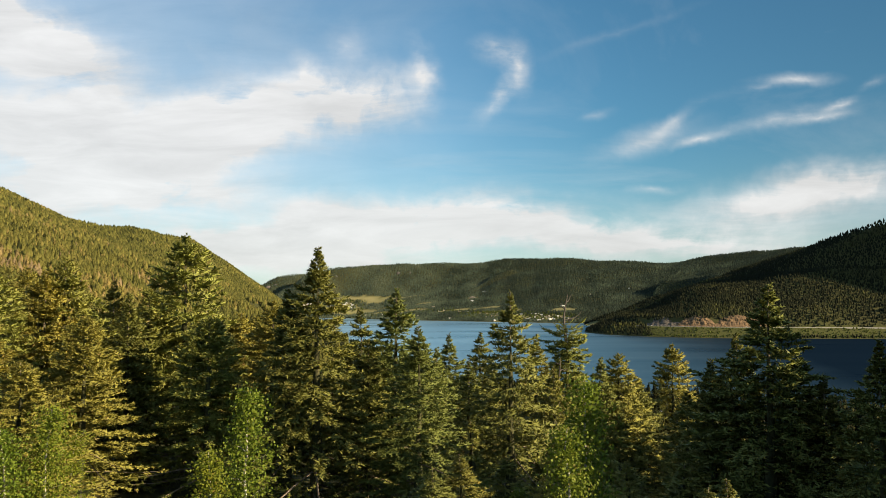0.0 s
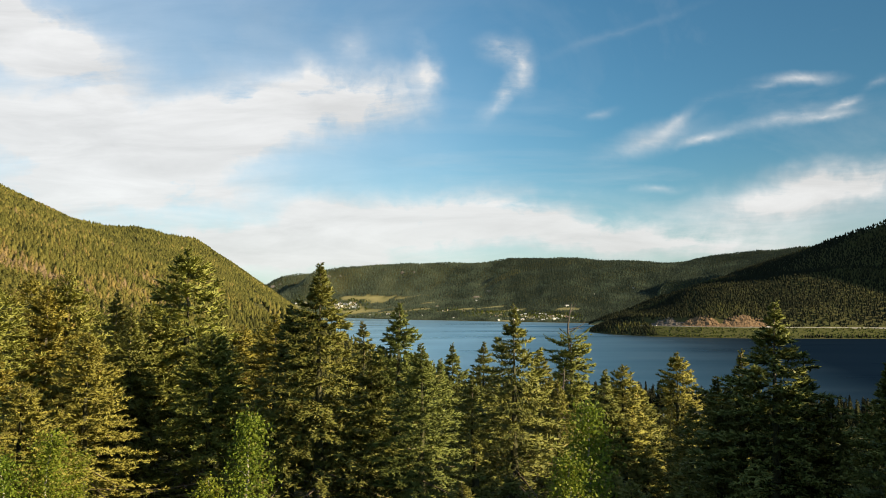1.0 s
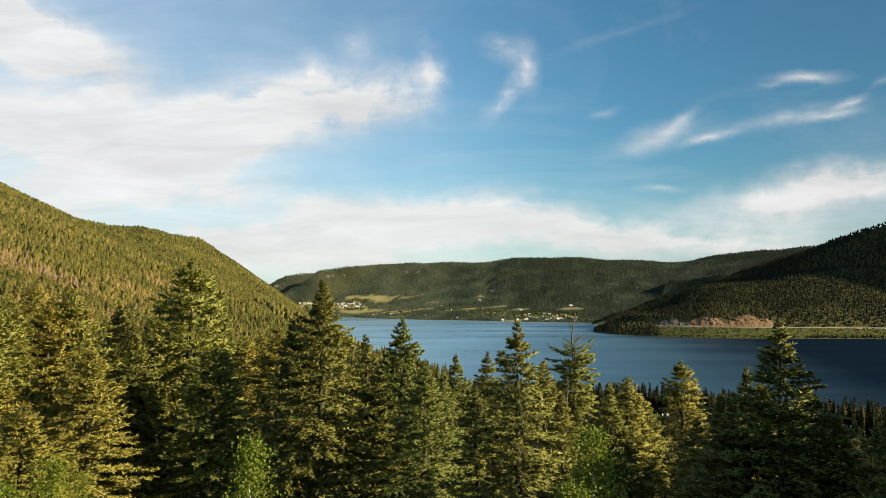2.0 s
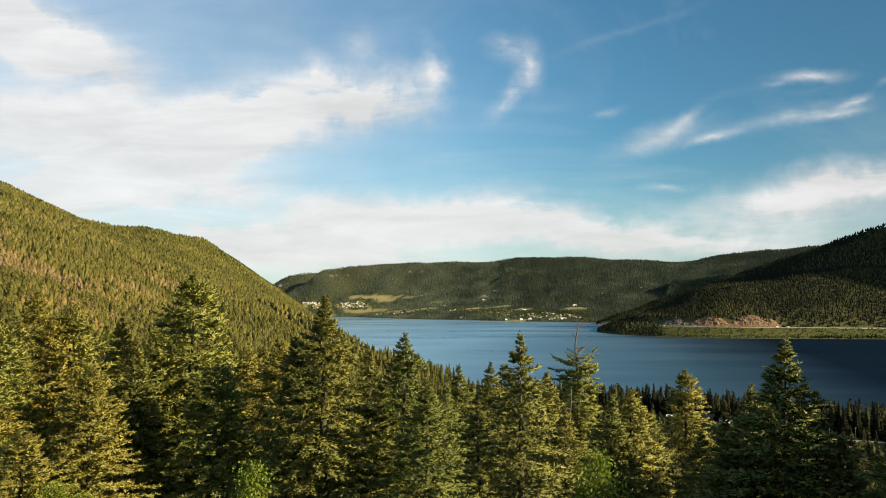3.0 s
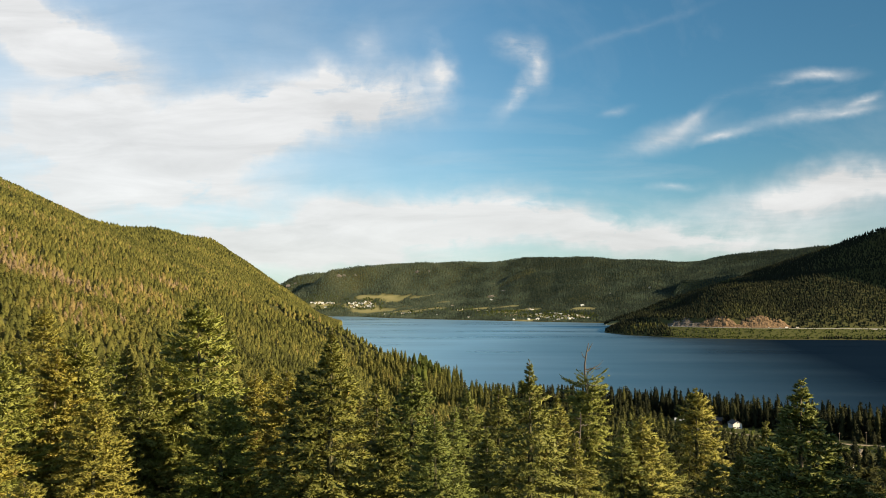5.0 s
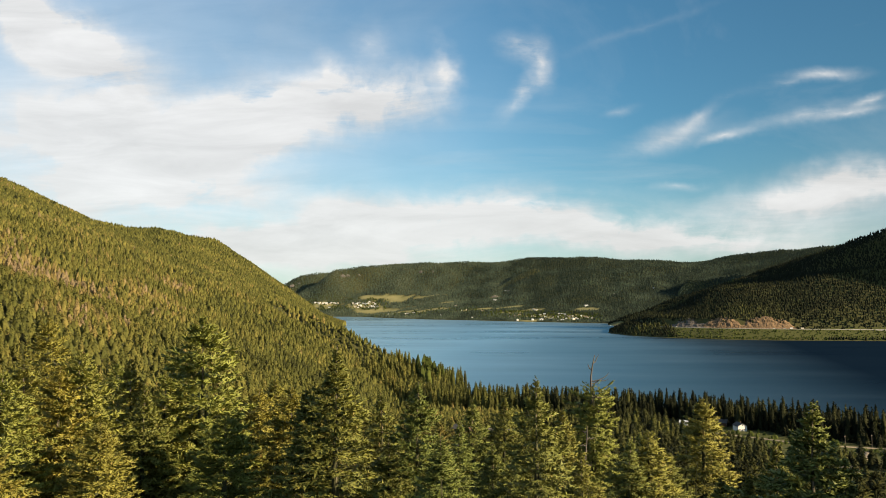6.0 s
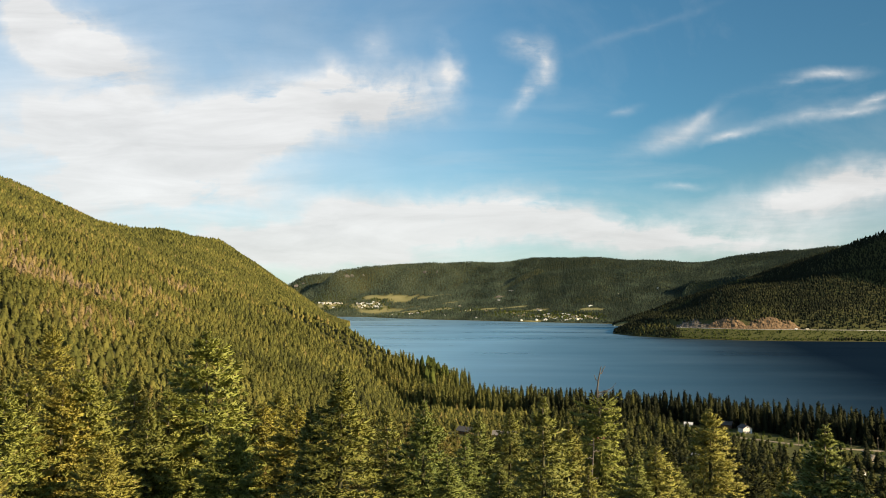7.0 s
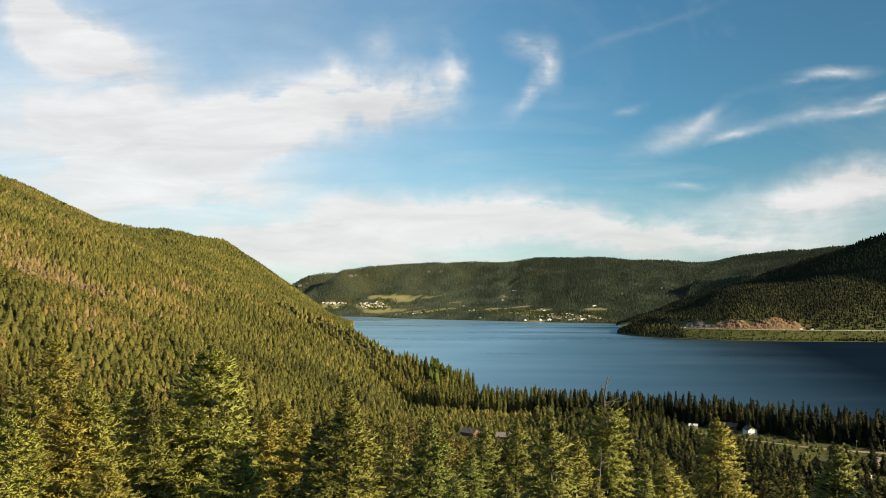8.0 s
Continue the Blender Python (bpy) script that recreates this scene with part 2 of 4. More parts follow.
def water_material():
    """Wind-ruffled lake: fine waves, with smoother and rougher lanes across the wind."""
    k = Mat("lake_water")
    co = k.n("ShaderNodeTexCoord").outputs["Object"]
    mp = k.n("ShaderNodeMapping")
    mp.inputs["Scale"].default_value, mp.inputs["Rotation"].default_value = (0.0016, 0.006, 1), (0, 0, radians(-20))
    k.link(co, mp.inputs[0])
    lanes = k.noise(1.0, 5, 0.6, mp.outputs[0])
    waves = k.noise(0.35, 3, 0.6, co)
    rr = k.n("ShaderNodeMapRange")
    rr.inputs["From Min"].default_value, rr.inputs["From Max"].default_value = 0.35, 0.65
    rr.inputs["To Min"].default_value, rr.inputs["To Max"].default_value = 0.26, 0.36
    k.link(lanes, rr.inputs["Value"])
    k.link(rr.outputs[0], k.b.inputs["Roughness"])
    # the reflecting share fades to the right by position: a dimmer sheen painted in
    along_ = k.n("ShaderNodeVectorMath", operation="DOT_PRODUCT")
    along_.inputs[1].default_value = (1.0, -0.25, 0.0)
    k.link(co, along_.inputs[0])
    sheen_fade = k.n("ShaderNodeMapRange")
    sheen_fade.inputs["From Min"].default_value, sheen_fade.inputs["From Max"].default_value = -430.0, 330.0
    sheen_fade.inputs["To Min"].default_value, sheen_fade.inputs["To Max"].default_value = 0.78, 0.015
    k.link(along_.outputs["Value"], sheen_fade.inputs["Value"])
    wind = k.n("ShaderNodeMapRange")
    wind.inputs["From Min"].default_value, wind.inputs["From Max"].default_value = 0.3, 0.7
    wind.inputs["To Min"].default_value, wind.inputs["To Max"].default_value = 0.9, 1.1
    k.link(lanes, wind.inputs["Value"])
    share = k.n("ShaderNodeMath", operation="MULTIPLY")
    k.link(sheen_fade.outputs[0], share.inputs[0])
    k.link(wind.outputs[0], share.inputs[1])
    k.b.inputs["Base Color"].default_value = (0.0035, 0.010, 0.022, 1)
    k.b.inputs["IOR"].default_value = 1.33
    k.b.inputs["Specular IOR Level"].default_value = 0.0
    k.bump(waves, 0.25, 0.2)
    gloss = k.n("ShaderNodeBsdfAnisotropic")
    gloss.inputs["Color"].default_value = (0.72, 0.95, 1.0, 1)
    k.link(rr.outputs[0], gloss.inputs["Roughness"])
    blend = k.n("ShaderNodeMixShader")
    k.link(share.outputs[0], blend.inputs[0])
    k.link(k.b.outputs[0], blend.inputs[1])
    k.link(gloss.outputs[0], blend.inputs[2])
    k.link(blend.outputs[0], k.out.inputs["Surface"])
    return k.m


M_WATER = water_material()


def surface(name, a, b, scale, rough_=0.85, bump=0.3, depth=0.02):
    k = Mat(name)
    f = k.noise(scale, 6, 0.65)
    if bump:
        k.bump(f, bump, depth)
    return k.base(k.ramp(f, [(0.3, a), (0.7, b)]), rough_)


M_ROCK = surface("cut_rock", (0.070, 0.046, 0.027), (0.23, 0.15, 0.082), 0.12, 0.95, 1.0, 2.0)
M_CLIFF = surface("weathered_cliff", (0.09, 0.08, 0.07), (0.23, 0.205, 0.18), 0.15, 0.95, 1.0, 1.5)
M_TALUS = surface("grey_scree", (0.055, 0.048, 0.042), (0.13, 0.115, 0.10), 0.15, 0.95, 1.0, 1.5)
M_ASPHALT = surface("asphalt", (0.26, 0.25, 0.235), (0.36, 0.345, 0.32), 0.3)
M_GRAVEL = surface("gravel", (0.20, 0.16, 0.11), (0.30, 0.25, 0.18), 0.4)
M_WHITE = surface("white_siding", (0.66, 0.65, 0.62), (0.80, 0.79, 0.76), 0.5)
M_CREAM = surface("cream_siding", (0.50, 0.45, 0.36), (0.62, 0.56, 0.45), 0.5)
M_BROWN = surface("brown_boards", (0.10, 0.055, 0.03), (0.18, 0.10, 0.055), 1.5)
M_ROOF = surface("dark_shingles", (0.05, 0.05, 0.052), (0.10, 0.095, 0.09), 1.5)
M_ROOF_TAN = surface("tan_shingles", (0.20, 0.15, 0.10), (0.30, 0.23, 0.16), 1.5)
M_ROOF_GREY = surface("weathered_grey_shingles", (0.12, 0.11, 0.10), (0.21, 0.195, 0.18), 1.2)
M_ROOF_RUST = surface("rust_red_roofing", (0.13, 0.06, 0.035), (0.22, 0.105, 0.06), 1.2)
M_METAL = surface("pale_metal_roof", (0.45, 0.46, 0.47), (0.62, 0.62, 0.62), 0.6, 0.5)
M_GLASS = surface("window_glass", (0.02, 0.025, 0.03), (0.03, 0.035, 0.04), 0.4, 0.1, 0)
M_POLE = surface("pole_wood", (0.14, 0.11, 0.085), (0.26, 0.22, 0.17), 3)
M_TYRE = surface("tyre_rubber", (0.02, 0.02, 0.02), (0.03, 0.03, 0.03), 3)


# ---- terrain ----
def to_line(x, y, knots):
    """Distance to a polyline of knots (x, y, value...), its values at the nearest point, and the side (positive: right of its way)."""
    best = np.full(x.shape, 1e12)
    values = [np.zeros(x.shape) for _ in knots[0][2:]]
    side = np.zeros(x.shape)
    for a, b in zip(knots[:-1], knots[1:]):
        ex, ey = b[0] - a[0], b[1] - a[1]
        t = np.clip(((x - a[0]) * ex + (y - a[1]) * ey) / (ex * ex + ey * ey), 0, 1)
        d = (x - a[0] - t * ex) ** 2 + (y - a[1] - t * ey) ** 2
        near = d < best
        best = np.where(near, d, best)
        side = np.where(near, np.sign((x - a[0]) * ey - (y - a[1]) * ex), side)
        for v, p, q in zip(values, a[2:], b[2:]):
            v[near] = (p + (q - p) * t)[near]
    return np.sqrt(best), values, side


_rng = np.random.RandomState(7)
WAVES = [(*(_rng.normal(size=2) / s), _rng.uniform(0, 6.28), s) for s in (420, 300, 210, 150, 110, 80, 60, 45) for _ in range(5)]


def rough(x, y):
    """Uneven ground, in metres: hollows and humps of many widths."""
    return sum(0.007 * s * np.sin(a * x * 2 + b * y * 2 + p) for a, b, p, s in WAVES)


def stands(x, y):
    """Broad stands of lighter and darker wood, about -1 to 1."""
    return sum(np.sin(a * x * 2.6 + b * y * 2.6 + p + 1) for a, b, p, s in WAVES[:25]) / 4.5


NEAR_SHORE = [(-900, 1500), (-330, 1080), (-49, 946), (20, 826), (110, 800), (225, 768), (315, 705), (400, 640), (620, 470), (1000, 200), (1800, -200)]
LEFT_HILL = [(-1000, -600, 420, 1000), (-920, 600, 380, 900), (-860, 1000, 350, 800), (-834, 1300, 323, 690), (-790, 1500, 276, 615), (-742, 1800, 270, 500), (-686, 2000, 264, 395),
             (-655, 2150, 221, 330), (-608, 2350, 145, 230), (-587, 2450, 105, 180), (-553, 2600, 69, 130), (-505, 2750, 20, 60)]
HEADLAND = [(-46, 926, 12, 50), (-92, 938, 38, 62), (-125, 952, 55, 70), (-160, 968, 70, 80), (-260, 1010, 105, 120)]
FAR_RIDGE = [(-870, 4440, 130, 330), (-800, 4485, 262, 480), (-500, 4740, 308, 850), (83, 4800, 328, 1100), (573, 4630, 346, 1340), (986, 4450, 334, 1400), (1360, 4263, 316, 1400),
             (1681, 3975, 352, 1300), (1850, 3780, 362, 1200), (2600, 3300, 380, 1200)]
FAR_SPUR = [(413, 4400, 290, 520), (260, 4260, 215, 460), (110, 4130, 135, 400), (30, 4050, 60, 300)]
END_HILL = [(-1330, 4600, 100, 500), (-1160, 4640, 176, 500), (-1050, 4680, 240, 420), (-865, 4760, 262, 460), (-700, 4820, 262, 500)]
RIGHT_HILL = [(690, 2930, 52, 130), (806, 2930, 99, 300), (1010, 2895, 160, 600), (1185, 2800, 230, 650), (1320, 2660, 290, 650), (1420, 2500, 345, 480), (1560, 2400, 410, 330), (1800, 2400, 500, 400)]
# two hills out of view, added to cast shade over the right side
SHADE_HILL = [(1605, 2235, 645, 292), (1750, 2250, 700, 330), (1900, 2380, 600, 360)]
SIDE_SHADE_HILL = [(950, -50, 260, 350), (1100, 220, 390, 430)]
ROAD_SHORE = [(900, 3300), (600, 2700), (480, 2480), (445, 2330), (480, 2190), (560, 2090), (690, 2010), (820, 1980), (960, 1975), (1150, 1965), (1600, 1900), (2600, 1700)]
FIELDS = [(-540, 4222, 90, 30), (-400, 4205, 100, 45), (-215, 4185, 80, 14), (-790, 4140, 100, 34), (-575, 4110, 90, 44), (-470, 4020, 150, 45), (-190, 3830, 110, 40), (-310, 3900, 90, 40), (212, 3696, 70, 22), (60, 3700, 90, 22),
          (250, 3560, 120, 40), (330, 3400, 80, 40), (440, 3330, 90, 40), (300, 3290, 60, 30), (500, 3270, 60, 40), (560, 3460, 60, 40), (545, 2860, 60, 70), (158, 3990, 26, 16), (-90, 4000, 60, 16),
          (222, 575, 34, 84), (190, 620, 22, 66), (275, 540, 40, 64), (340, 500, 76, 64), (230, 420, 28, 62), (-3, 525, 16, 66), (24, 512, 14, 46), (88, 505, 14, 46), (142, 440, 11, 52)]


def open_land(x, y):
    """1 where the land is cleared (hayfields, yards, the road's verge), 0 in the woods."""
    z = np.zeros(np.shape(x))
    for fx, fy, rx, ry in FIELDS:
        e = np.hypot((x - fx) / rx, (y - fy) / ry) + 0.25 * np.sin(x / 23.0 + y / 31.0) + 0.15 * np.sin(x / 9.0 - y / 13.0)
        z = np.maximum(z, np.clip((1.1 - e) * 4, 0, 1))
    s, _, side = to_line(np.asarray(x, float), np.asarray(y, float), ROAD_SHORE)
    s = -s * side
    return np.maximum(z, ((s > 9 + 5 * np.sin(np.asarray(x) / 17)) & (s < 80) & (np.asarray(x) > 590) & (np.asarray(y) < 2400)) * 1.0)


def hill(x, y, knots, power):
    d, (z, w), _ = to_line(x, y, knots)
    return z * np.maximum(1 - d / w, 0) ** power - np.maximum(d / w - 1, 0) * 40


def range_of(x, y, knots, power):
    """The highest of the hills along each stretch of a ridge line."""
    return np.max([hill(x, y, [a, b], power) for a, b in zip(knots[:-1], knots[1:])], 0)


def height(x, y):
    x, y = np.asarray(x, float), np.asarray(y, float)
    s, _, side = to_line(x, y, NEAR_SHORE)
    s = s * side
    near = np.interp(s, [-400, -40, 0, 70, 240, 400, 500, 600, 680, 727, 800, 1300, 3000], [-40, -5, 0, 4, 14, 33, 51, 73, 89, 96, 102, 150, 250])
    z = np.maximum(near, hill(x, y, LEFT_HILL, 0.92))
    z = np.maximum(z, hill(x, y, HEADLAND, 0.8))
    z = np.maximum(z, range_of(x, y, FAR_RIDGE, 1.3))
    z = np.maximum(z, range_of(x, y, FAR_SPUR, 1.3))
    z = np.maximum(z, hill(x, y, END_HILL, 1.0))
    z = np.maximum(z, hill(x, y, RIGHT_HILL, 0.9))
    z = np.maximum(z, hill(x, y, SHADE_HILL, 0.9))
    z = np.maximum(z, range_of(x, y, SIDE_SHADE_HILL, 0.9))
    s, _, side = to_line(x, y, ROAD_SHORE)
    s = -s * side
    # the road's terrace, and behind it a wooded bench that rises along the shore
    bench = np.interp(x, [440, 580, 783, 1000, 1256, 1600], [38, 58, 116, 148, 184, 195])
    foot = 27 + np.minimum(25, 0.8 * (bench - 27))
    terrace = np.interp(s, [-300, -30, 0, 45, 58, 84], [-40, -5, 0, 22, 26.5, 27])
    back = np.where(s < 106, 27 + (foot - 27) * (s - 84) / 22, foot + (bench - foot) * np.clip((s - 106) / 194, 0, 1.15))
    z = np.maximum(z, np.where(s < 84, terrace, back))
    far = np.hypot(x, y)
    ravines = np.sin(x / 41.0 + 1.7 * np.sin(y / 260.0 + x / 510.0)) + 0.7 * np.sin(x / 23.0 - y / 170.0 + 1.0)
    z = z + 4.0 * ravines * np.clip((y - 3500) / 200, 0, 1) * np.clip((z - 70) / 80, 0, 1) * np.clip((285 - z) / 90, 0, 1)
    even = np.where((x < -150) & (y < 2800), 0.55, 1.0)
    z = z + even * rough(x, y) * np.clip((z - 30) / 60, 0, 1) * np.clip((far - 60) / 300, 0, 1)
    return np.where(far > 5200, z + (far - 5200) * 0.05, z)


def mesh_of(name, verts, faces, mat, smooth=False, normals=None, **values):
    """A mesh from arrays of corners and of faces with equally many corners; normals: how foliage masses take the light; values: a number for each corner, by name."""
    me = bpy.data.meshes.new(name)
    verts, faces = np.asarray(verts, np.float32), np.asarray(faces, np.int32)
    n, k = faces.shape
    me.vertices.add(len(verts))
    me.vertices.foreach_set("co", verts.ravel())
    me.loops.add(n * k)
    me.loops.foreach_set("vertex_index", faces.ravel())
    me.polygons.add(n)
    me.polygons.foreach_set("loop_start", np.arange(0, n * k, k, dtype=np.int32))
    me.polygons.foreach_set("use_smooth", np.full(n, smooth or normals is not None))
    me.update(calc_edges=True)
    if normals is not None:
        me.normals_split_custom_set_from_vertices(np.asarray(normals, np.float32))
    for key, v in values.items():
        me.attributes.new(key, "FLOAT", "POINT").data.foreach_set("value", np.asarray(v, np.float32).ravel())
    me.materials.append(mat)
    return me


def unit(v):
    return v / np.maximum(np.linalg.norm(v, axis=-1, keepdims=True), 1e-9)


def build_ground():
    az = np.radians(np.concatenate([np.arange(-180, -36, 3), np.arange(-36, 36, 0.36), np.arange(36, 180, 3)]))
    ra = np.unique(np.concatenate([[0.0], np.geomspace(6, 9000, 150), np.linspace(400, 1000, 50), np.linspace(1880, 2260, 60), np.linspace(2270, 2700, 16), np.linspace(2700, 4950, 75)]))
    a, r = np.meshgrid(az, ra, indexing="ij")
    x, y = r * np.sin(a), r * np.cos(a)
    z = height(x, y)
    n, m = a.shape
    i, j = np.meshgrid(np.arange(n), np.arange(m - 1), indexing="ij")
    i2 = (i + 1) % n
    faces = np.stack([i * m + j, i * m + j + 1, i2 * m + j + 1, i2 * m + j], -1).reshape(-1, 4)
    me = mesh_of("ground", np.stack([x, y, z], -1).reshape(-1, 3), faces, M_GROUND, True, open_land=open_land(x, y), hayfield=np.clip((y - 2700) / 300, 0, 1))
    tagged(new("ground", me), "wooded hills and slopes round a long lake", "terrain", kind="structure")


build_ground()
lake = mesh_of("lake", [(-9000, -9000, 0), (9000, -9000, 0), (9000, 9000, 0), (-9000, 9000, 0)], [(0, 1, 2, 3)], M_WATER)
tagged(new("water", lake), "dark blue lake water with faint wind streaks", "lake", kind="structure")


# ---- forest ----
def patches(x, y):
    """Slow change of a wood's colour from place to place, about -1 to 1."""
    return 0.4 * (np.sin(x / 61 + y / 97) + np.sin(x / 37 - y / 53 + 2) + 0.7 * np.sin(x / 19 + y / 23 + 1))


def conifers(name, x, y, h, r, shoots, label, seed, mat=M_WOODS, start=0.04, power=0.7, brown=0.0, dark=None, size=0.5, rings=3, core=5, lumps=0.2, broad=None, inner=1.0):
    """Many trees in one mesh: each a lumpy crown of a few tiers, with loose boughs standing out of it, on its spot of ground."""
    n = len(x)
    rng = np.random.RandomState(seed)
    z = height(x, y) - 0.3
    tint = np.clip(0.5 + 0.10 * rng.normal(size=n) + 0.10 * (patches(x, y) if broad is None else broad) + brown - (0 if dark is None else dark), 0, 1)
    tint = np.clip(tint - 0.28 * (rng.uniform(size=n) < 0.07), 0, 1)
    lean = rng.normal(0, 0.02, (n, 2)) * h[:, None]
    plump = power * rng.uniform(0.75, 1.3, (n, 1))
    # the crown: rings of uneven width, drawn up to the tip
    m = core
    g = (np.arange(rings) + rng.uniform(-.25, .25, (n, rings)) * (np.arange(rings) > 0)) / rings
    rad = r[:, None] * (1 - np.clip(g, 0, 1)) ** plump
    rad[:, 0] *= 0.85
    rad *= inner
    rad = rad[:, :, None] * (1 + lumps * rng.normal(size=(n, rings, m)))
    ang = np.arange(m) * 2 * math.pi / m + rng.uniform(0, 6.28, (n, 1, 1)) + (np.arange(rings) % 2)[None, :, None] * math.pi / m
    ff = (start + (1 - start) * g)[:, :, None] + rng.normal(0, 0.025, (n, rings, m))
    rim = np.stack([x[:, None, None] + lean[:, :1, None] * ff + rad * np.cos(ang), y[:, None, None] + lean[:, 1:, None] * ff + rad * np.sin(ang), z[:, None, None] + h[:, None, None] * ff], -1).reshape(n, rings * m, 3)
    top = np.stack([x + lean[:, 0], y + lean[:, 1], z + h], -1)[:, None]
    v2 = np.concatenate([rim, top], 1).reshape(-1, 3)
    k = shoots
    o = 3 * k * n + np.arange(n) * (rings * m + 1)
    q, q2 = np.arange(m), (np.arange(m) + 1) % m
    local = []
    for j in range(rings - 1):
        local += [np.stack([j * m + q, j * m + q2, (j + 1) * m + q], -1), np.stack([j * m + q2, (j + 1) * m + q2, (j + 1) * m + q], -1)]
    local.append(np.stack([(rings - 1) * m + q, (rings - 1) * m + q2, np.full(m, rings * m)], -1))
    local = np.concatenate(local)
    f2 = (o[:, None, None] + local[None]).reshape(-1, 3)
    # boughs: one three-cornered spray each
    f = (np.arange(k) + rng.uniform(0, 1, (n, k))) / k * 0.97
    reach = r[:, None] * (1 - f) ** plump * rng.uniform(0.9, 1.3, (n, k)) + 0.12
    f = start + (1 - start) * f
    a = rng.uniform(0, 6.28, (n, 1)) + np.arange(k) * 2.4 + rng.uniform(-.5, .5, (n, k))
    wide = (0.35 * reach + 0.35 * r[:, None]) * rng.uniform(0.7, 1.2, (n, k)) * size / 0.5
    root_ = reach * rng.uniform(0.25, 0.5, (n, k))
    lift = wide * rng.uniform(0.2, 0.7, (n, k))
    c, sn = np.cos(a), np.sin(a)
    cx, cy = x[:, None] + lean[:, :1] * f, y[:, None] + lean[:, 1:] * f
    zz = z[:, None] + h[:, None] * f
    tip = np.stack([cx + c * reach, cy + sn * reach, zz - wide * rng.uniform(-0.2, 0.4, (n, k))], -1)
    roll = rng.uniform(-.6, .6, (n, k)) * wide
    b1 = np.stack([cx + c * root_ - sn * wide * .5, cy + sn * root_ + c * wide * .5, zz + lift + roll * .5], -1)
    b2 = np.stack([cx + c * root_ + sn * wide * .5, cy + sn * root_ - c * wide * .5, zz + lift - roll * .5], -1)
    v1 = np.stack([tip, b1, b2], 2).reshape(-1, 3)
    f1 = np.arange(len(v1)).reshape(-1, 3)
    # needles scatter the light: a crown is lit as a soft mass, not as a smooth cone
    n1 = np.stack([c * 0.62, sn * 0.62, np.full(c.shape, 0.58)], -1) + rng.normal(0, 0.30, (n, k, 3))
    n1 = np.repeat(unit(n1).reshape(-1, 3), 3, 0)
    n2 = np.stack([np.cos(ang) * 0.62 + 0 * rad, np.sin(ang) * 0.62 + 0 * rad, np.full(rad.shape, 0.55)], -1) + rng.normal(0, 0.22, (n, rings, m, 3))
    n2 = unit(np.concatenate([n2.reshape(n, rings * m, 3), np.tile((0.0, 0.0, 1.0), (n, 1, 1))], 1)).reshape(-1, 3)
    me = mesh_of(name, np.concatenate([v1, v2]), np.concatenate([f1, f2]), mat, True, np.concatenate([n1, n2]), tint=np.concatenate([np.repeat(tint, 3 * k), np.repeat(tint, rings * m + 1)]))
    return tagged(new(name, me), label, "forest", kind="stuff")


def at_cut(x, y):
    """True where the rock face behind the road stands bare."""
    s, _, side = to_line(x, y, ROAD_SHORE)
    return (s * side < 0) & (s < 98 + 4 * np.sin(x / 13)) & (x > 590) & (x < 905) & (y < 2300)


def scatter(x0, x1, y0, y1, step, seed, keep):
    rng = np.random.RandomState(seed)
    x, y = np.meshgrid(np.arange(x0, x1, step), np.arange(y0, y1, step))
    x = (x + rng.uniform(-.48, .48, x.shape) * step).ravel()
    y = (y + rng.uniform(-.48, .48, y.shape) * step).ravel()
    ok = keep(x, y)
    x, y = x[ok], y[ok]
    ok = (height(x, y) > 1.2) & ~at_cut(x, y) & (open_land(x, y) < 0.4 - 0.35 * (rng.uniform(size=len(x)) < 0.9))
    x, y = x[ok], y[ok]
    return x, y, rng.uniform(0, 1, len(x)) ** 1.2


def inview(x, y):
    return np.abs(x + 0.02 * y) < 0.66 * y + 15


def ring(lo, hi):
    return lambda x, y: inview(x, y) & (np.hypot(x, y) >= lo) & (np.hypot(x, y) < hi)


def this_side(x, y):
    """Where a wood can be seen from the lake's near end: in front of the left hill's crest and of the far ridge."""
    crest = np.interp(y, [k[1] for k in LEFT_HILL], [k[0] for k in LEFT_HILL])
    ridge = np.interp(x, [k[0] for k in FAR_RIDGE], [k[1] for k in FAR_RIDGE])
    return ((x > crest - 45) | (y > 2900)) & ((y < ridge + 70) | (x < -800))


def lakeside(x, y):
    """1 close to the near shore, where the trees grow taller, 0 away from it."""
    d, _, side = to_line(x, y, NEAR_SHORE)
    return np.clip(1.6 - d * side / 70, 0, 1)


def rusty(x, y):
    """1 in the patches of dying brown trees on the steep hill."""
    e = [np.hypot((x - a) / ra, (y - b) / rb) for a, b, ra, rb in RUSTY]
    return np.clip(1.3 - np.min(e, 0), 0, 1)


RUSTY = [(-330, 523, 34, 30), (-318, 578, 40, 34), (-230, 424, 26, 24), (-236, 468, 34, 34), (-374, 584, 40, 40), (-289, 694, 30, 34), (-327, 832, 34, 40), (-420, 640, 34, 40)]


def near_slope(lo, hi, kind):
    """Keeps spots of one of the near woods: close young trees on the open hillside, taller and looser ones by the houses, a dense belt by the shore."""
    def keep(x, y):
        belt, farms = (lakeside(x, y) > 0.25) & (height(x, y) < np.where(x < -40, 30, 20)), x > 55 + 25 * np.sin(y / 37)
        return ring(lo, hi)(x, y) & {"young": ~belt & ~farms, "farms": ~belt & farms, "belt": belt}[kind]
    return keep


def uphill(x, y):
    """How far a spot lies up the steep hill, 0 to 1: the wood turns from green to olive brown."""
    return np.clip((height(x, y) - 70) / 160, 0, 1) * np.clip((1500 - y) / 500, 0, 1)


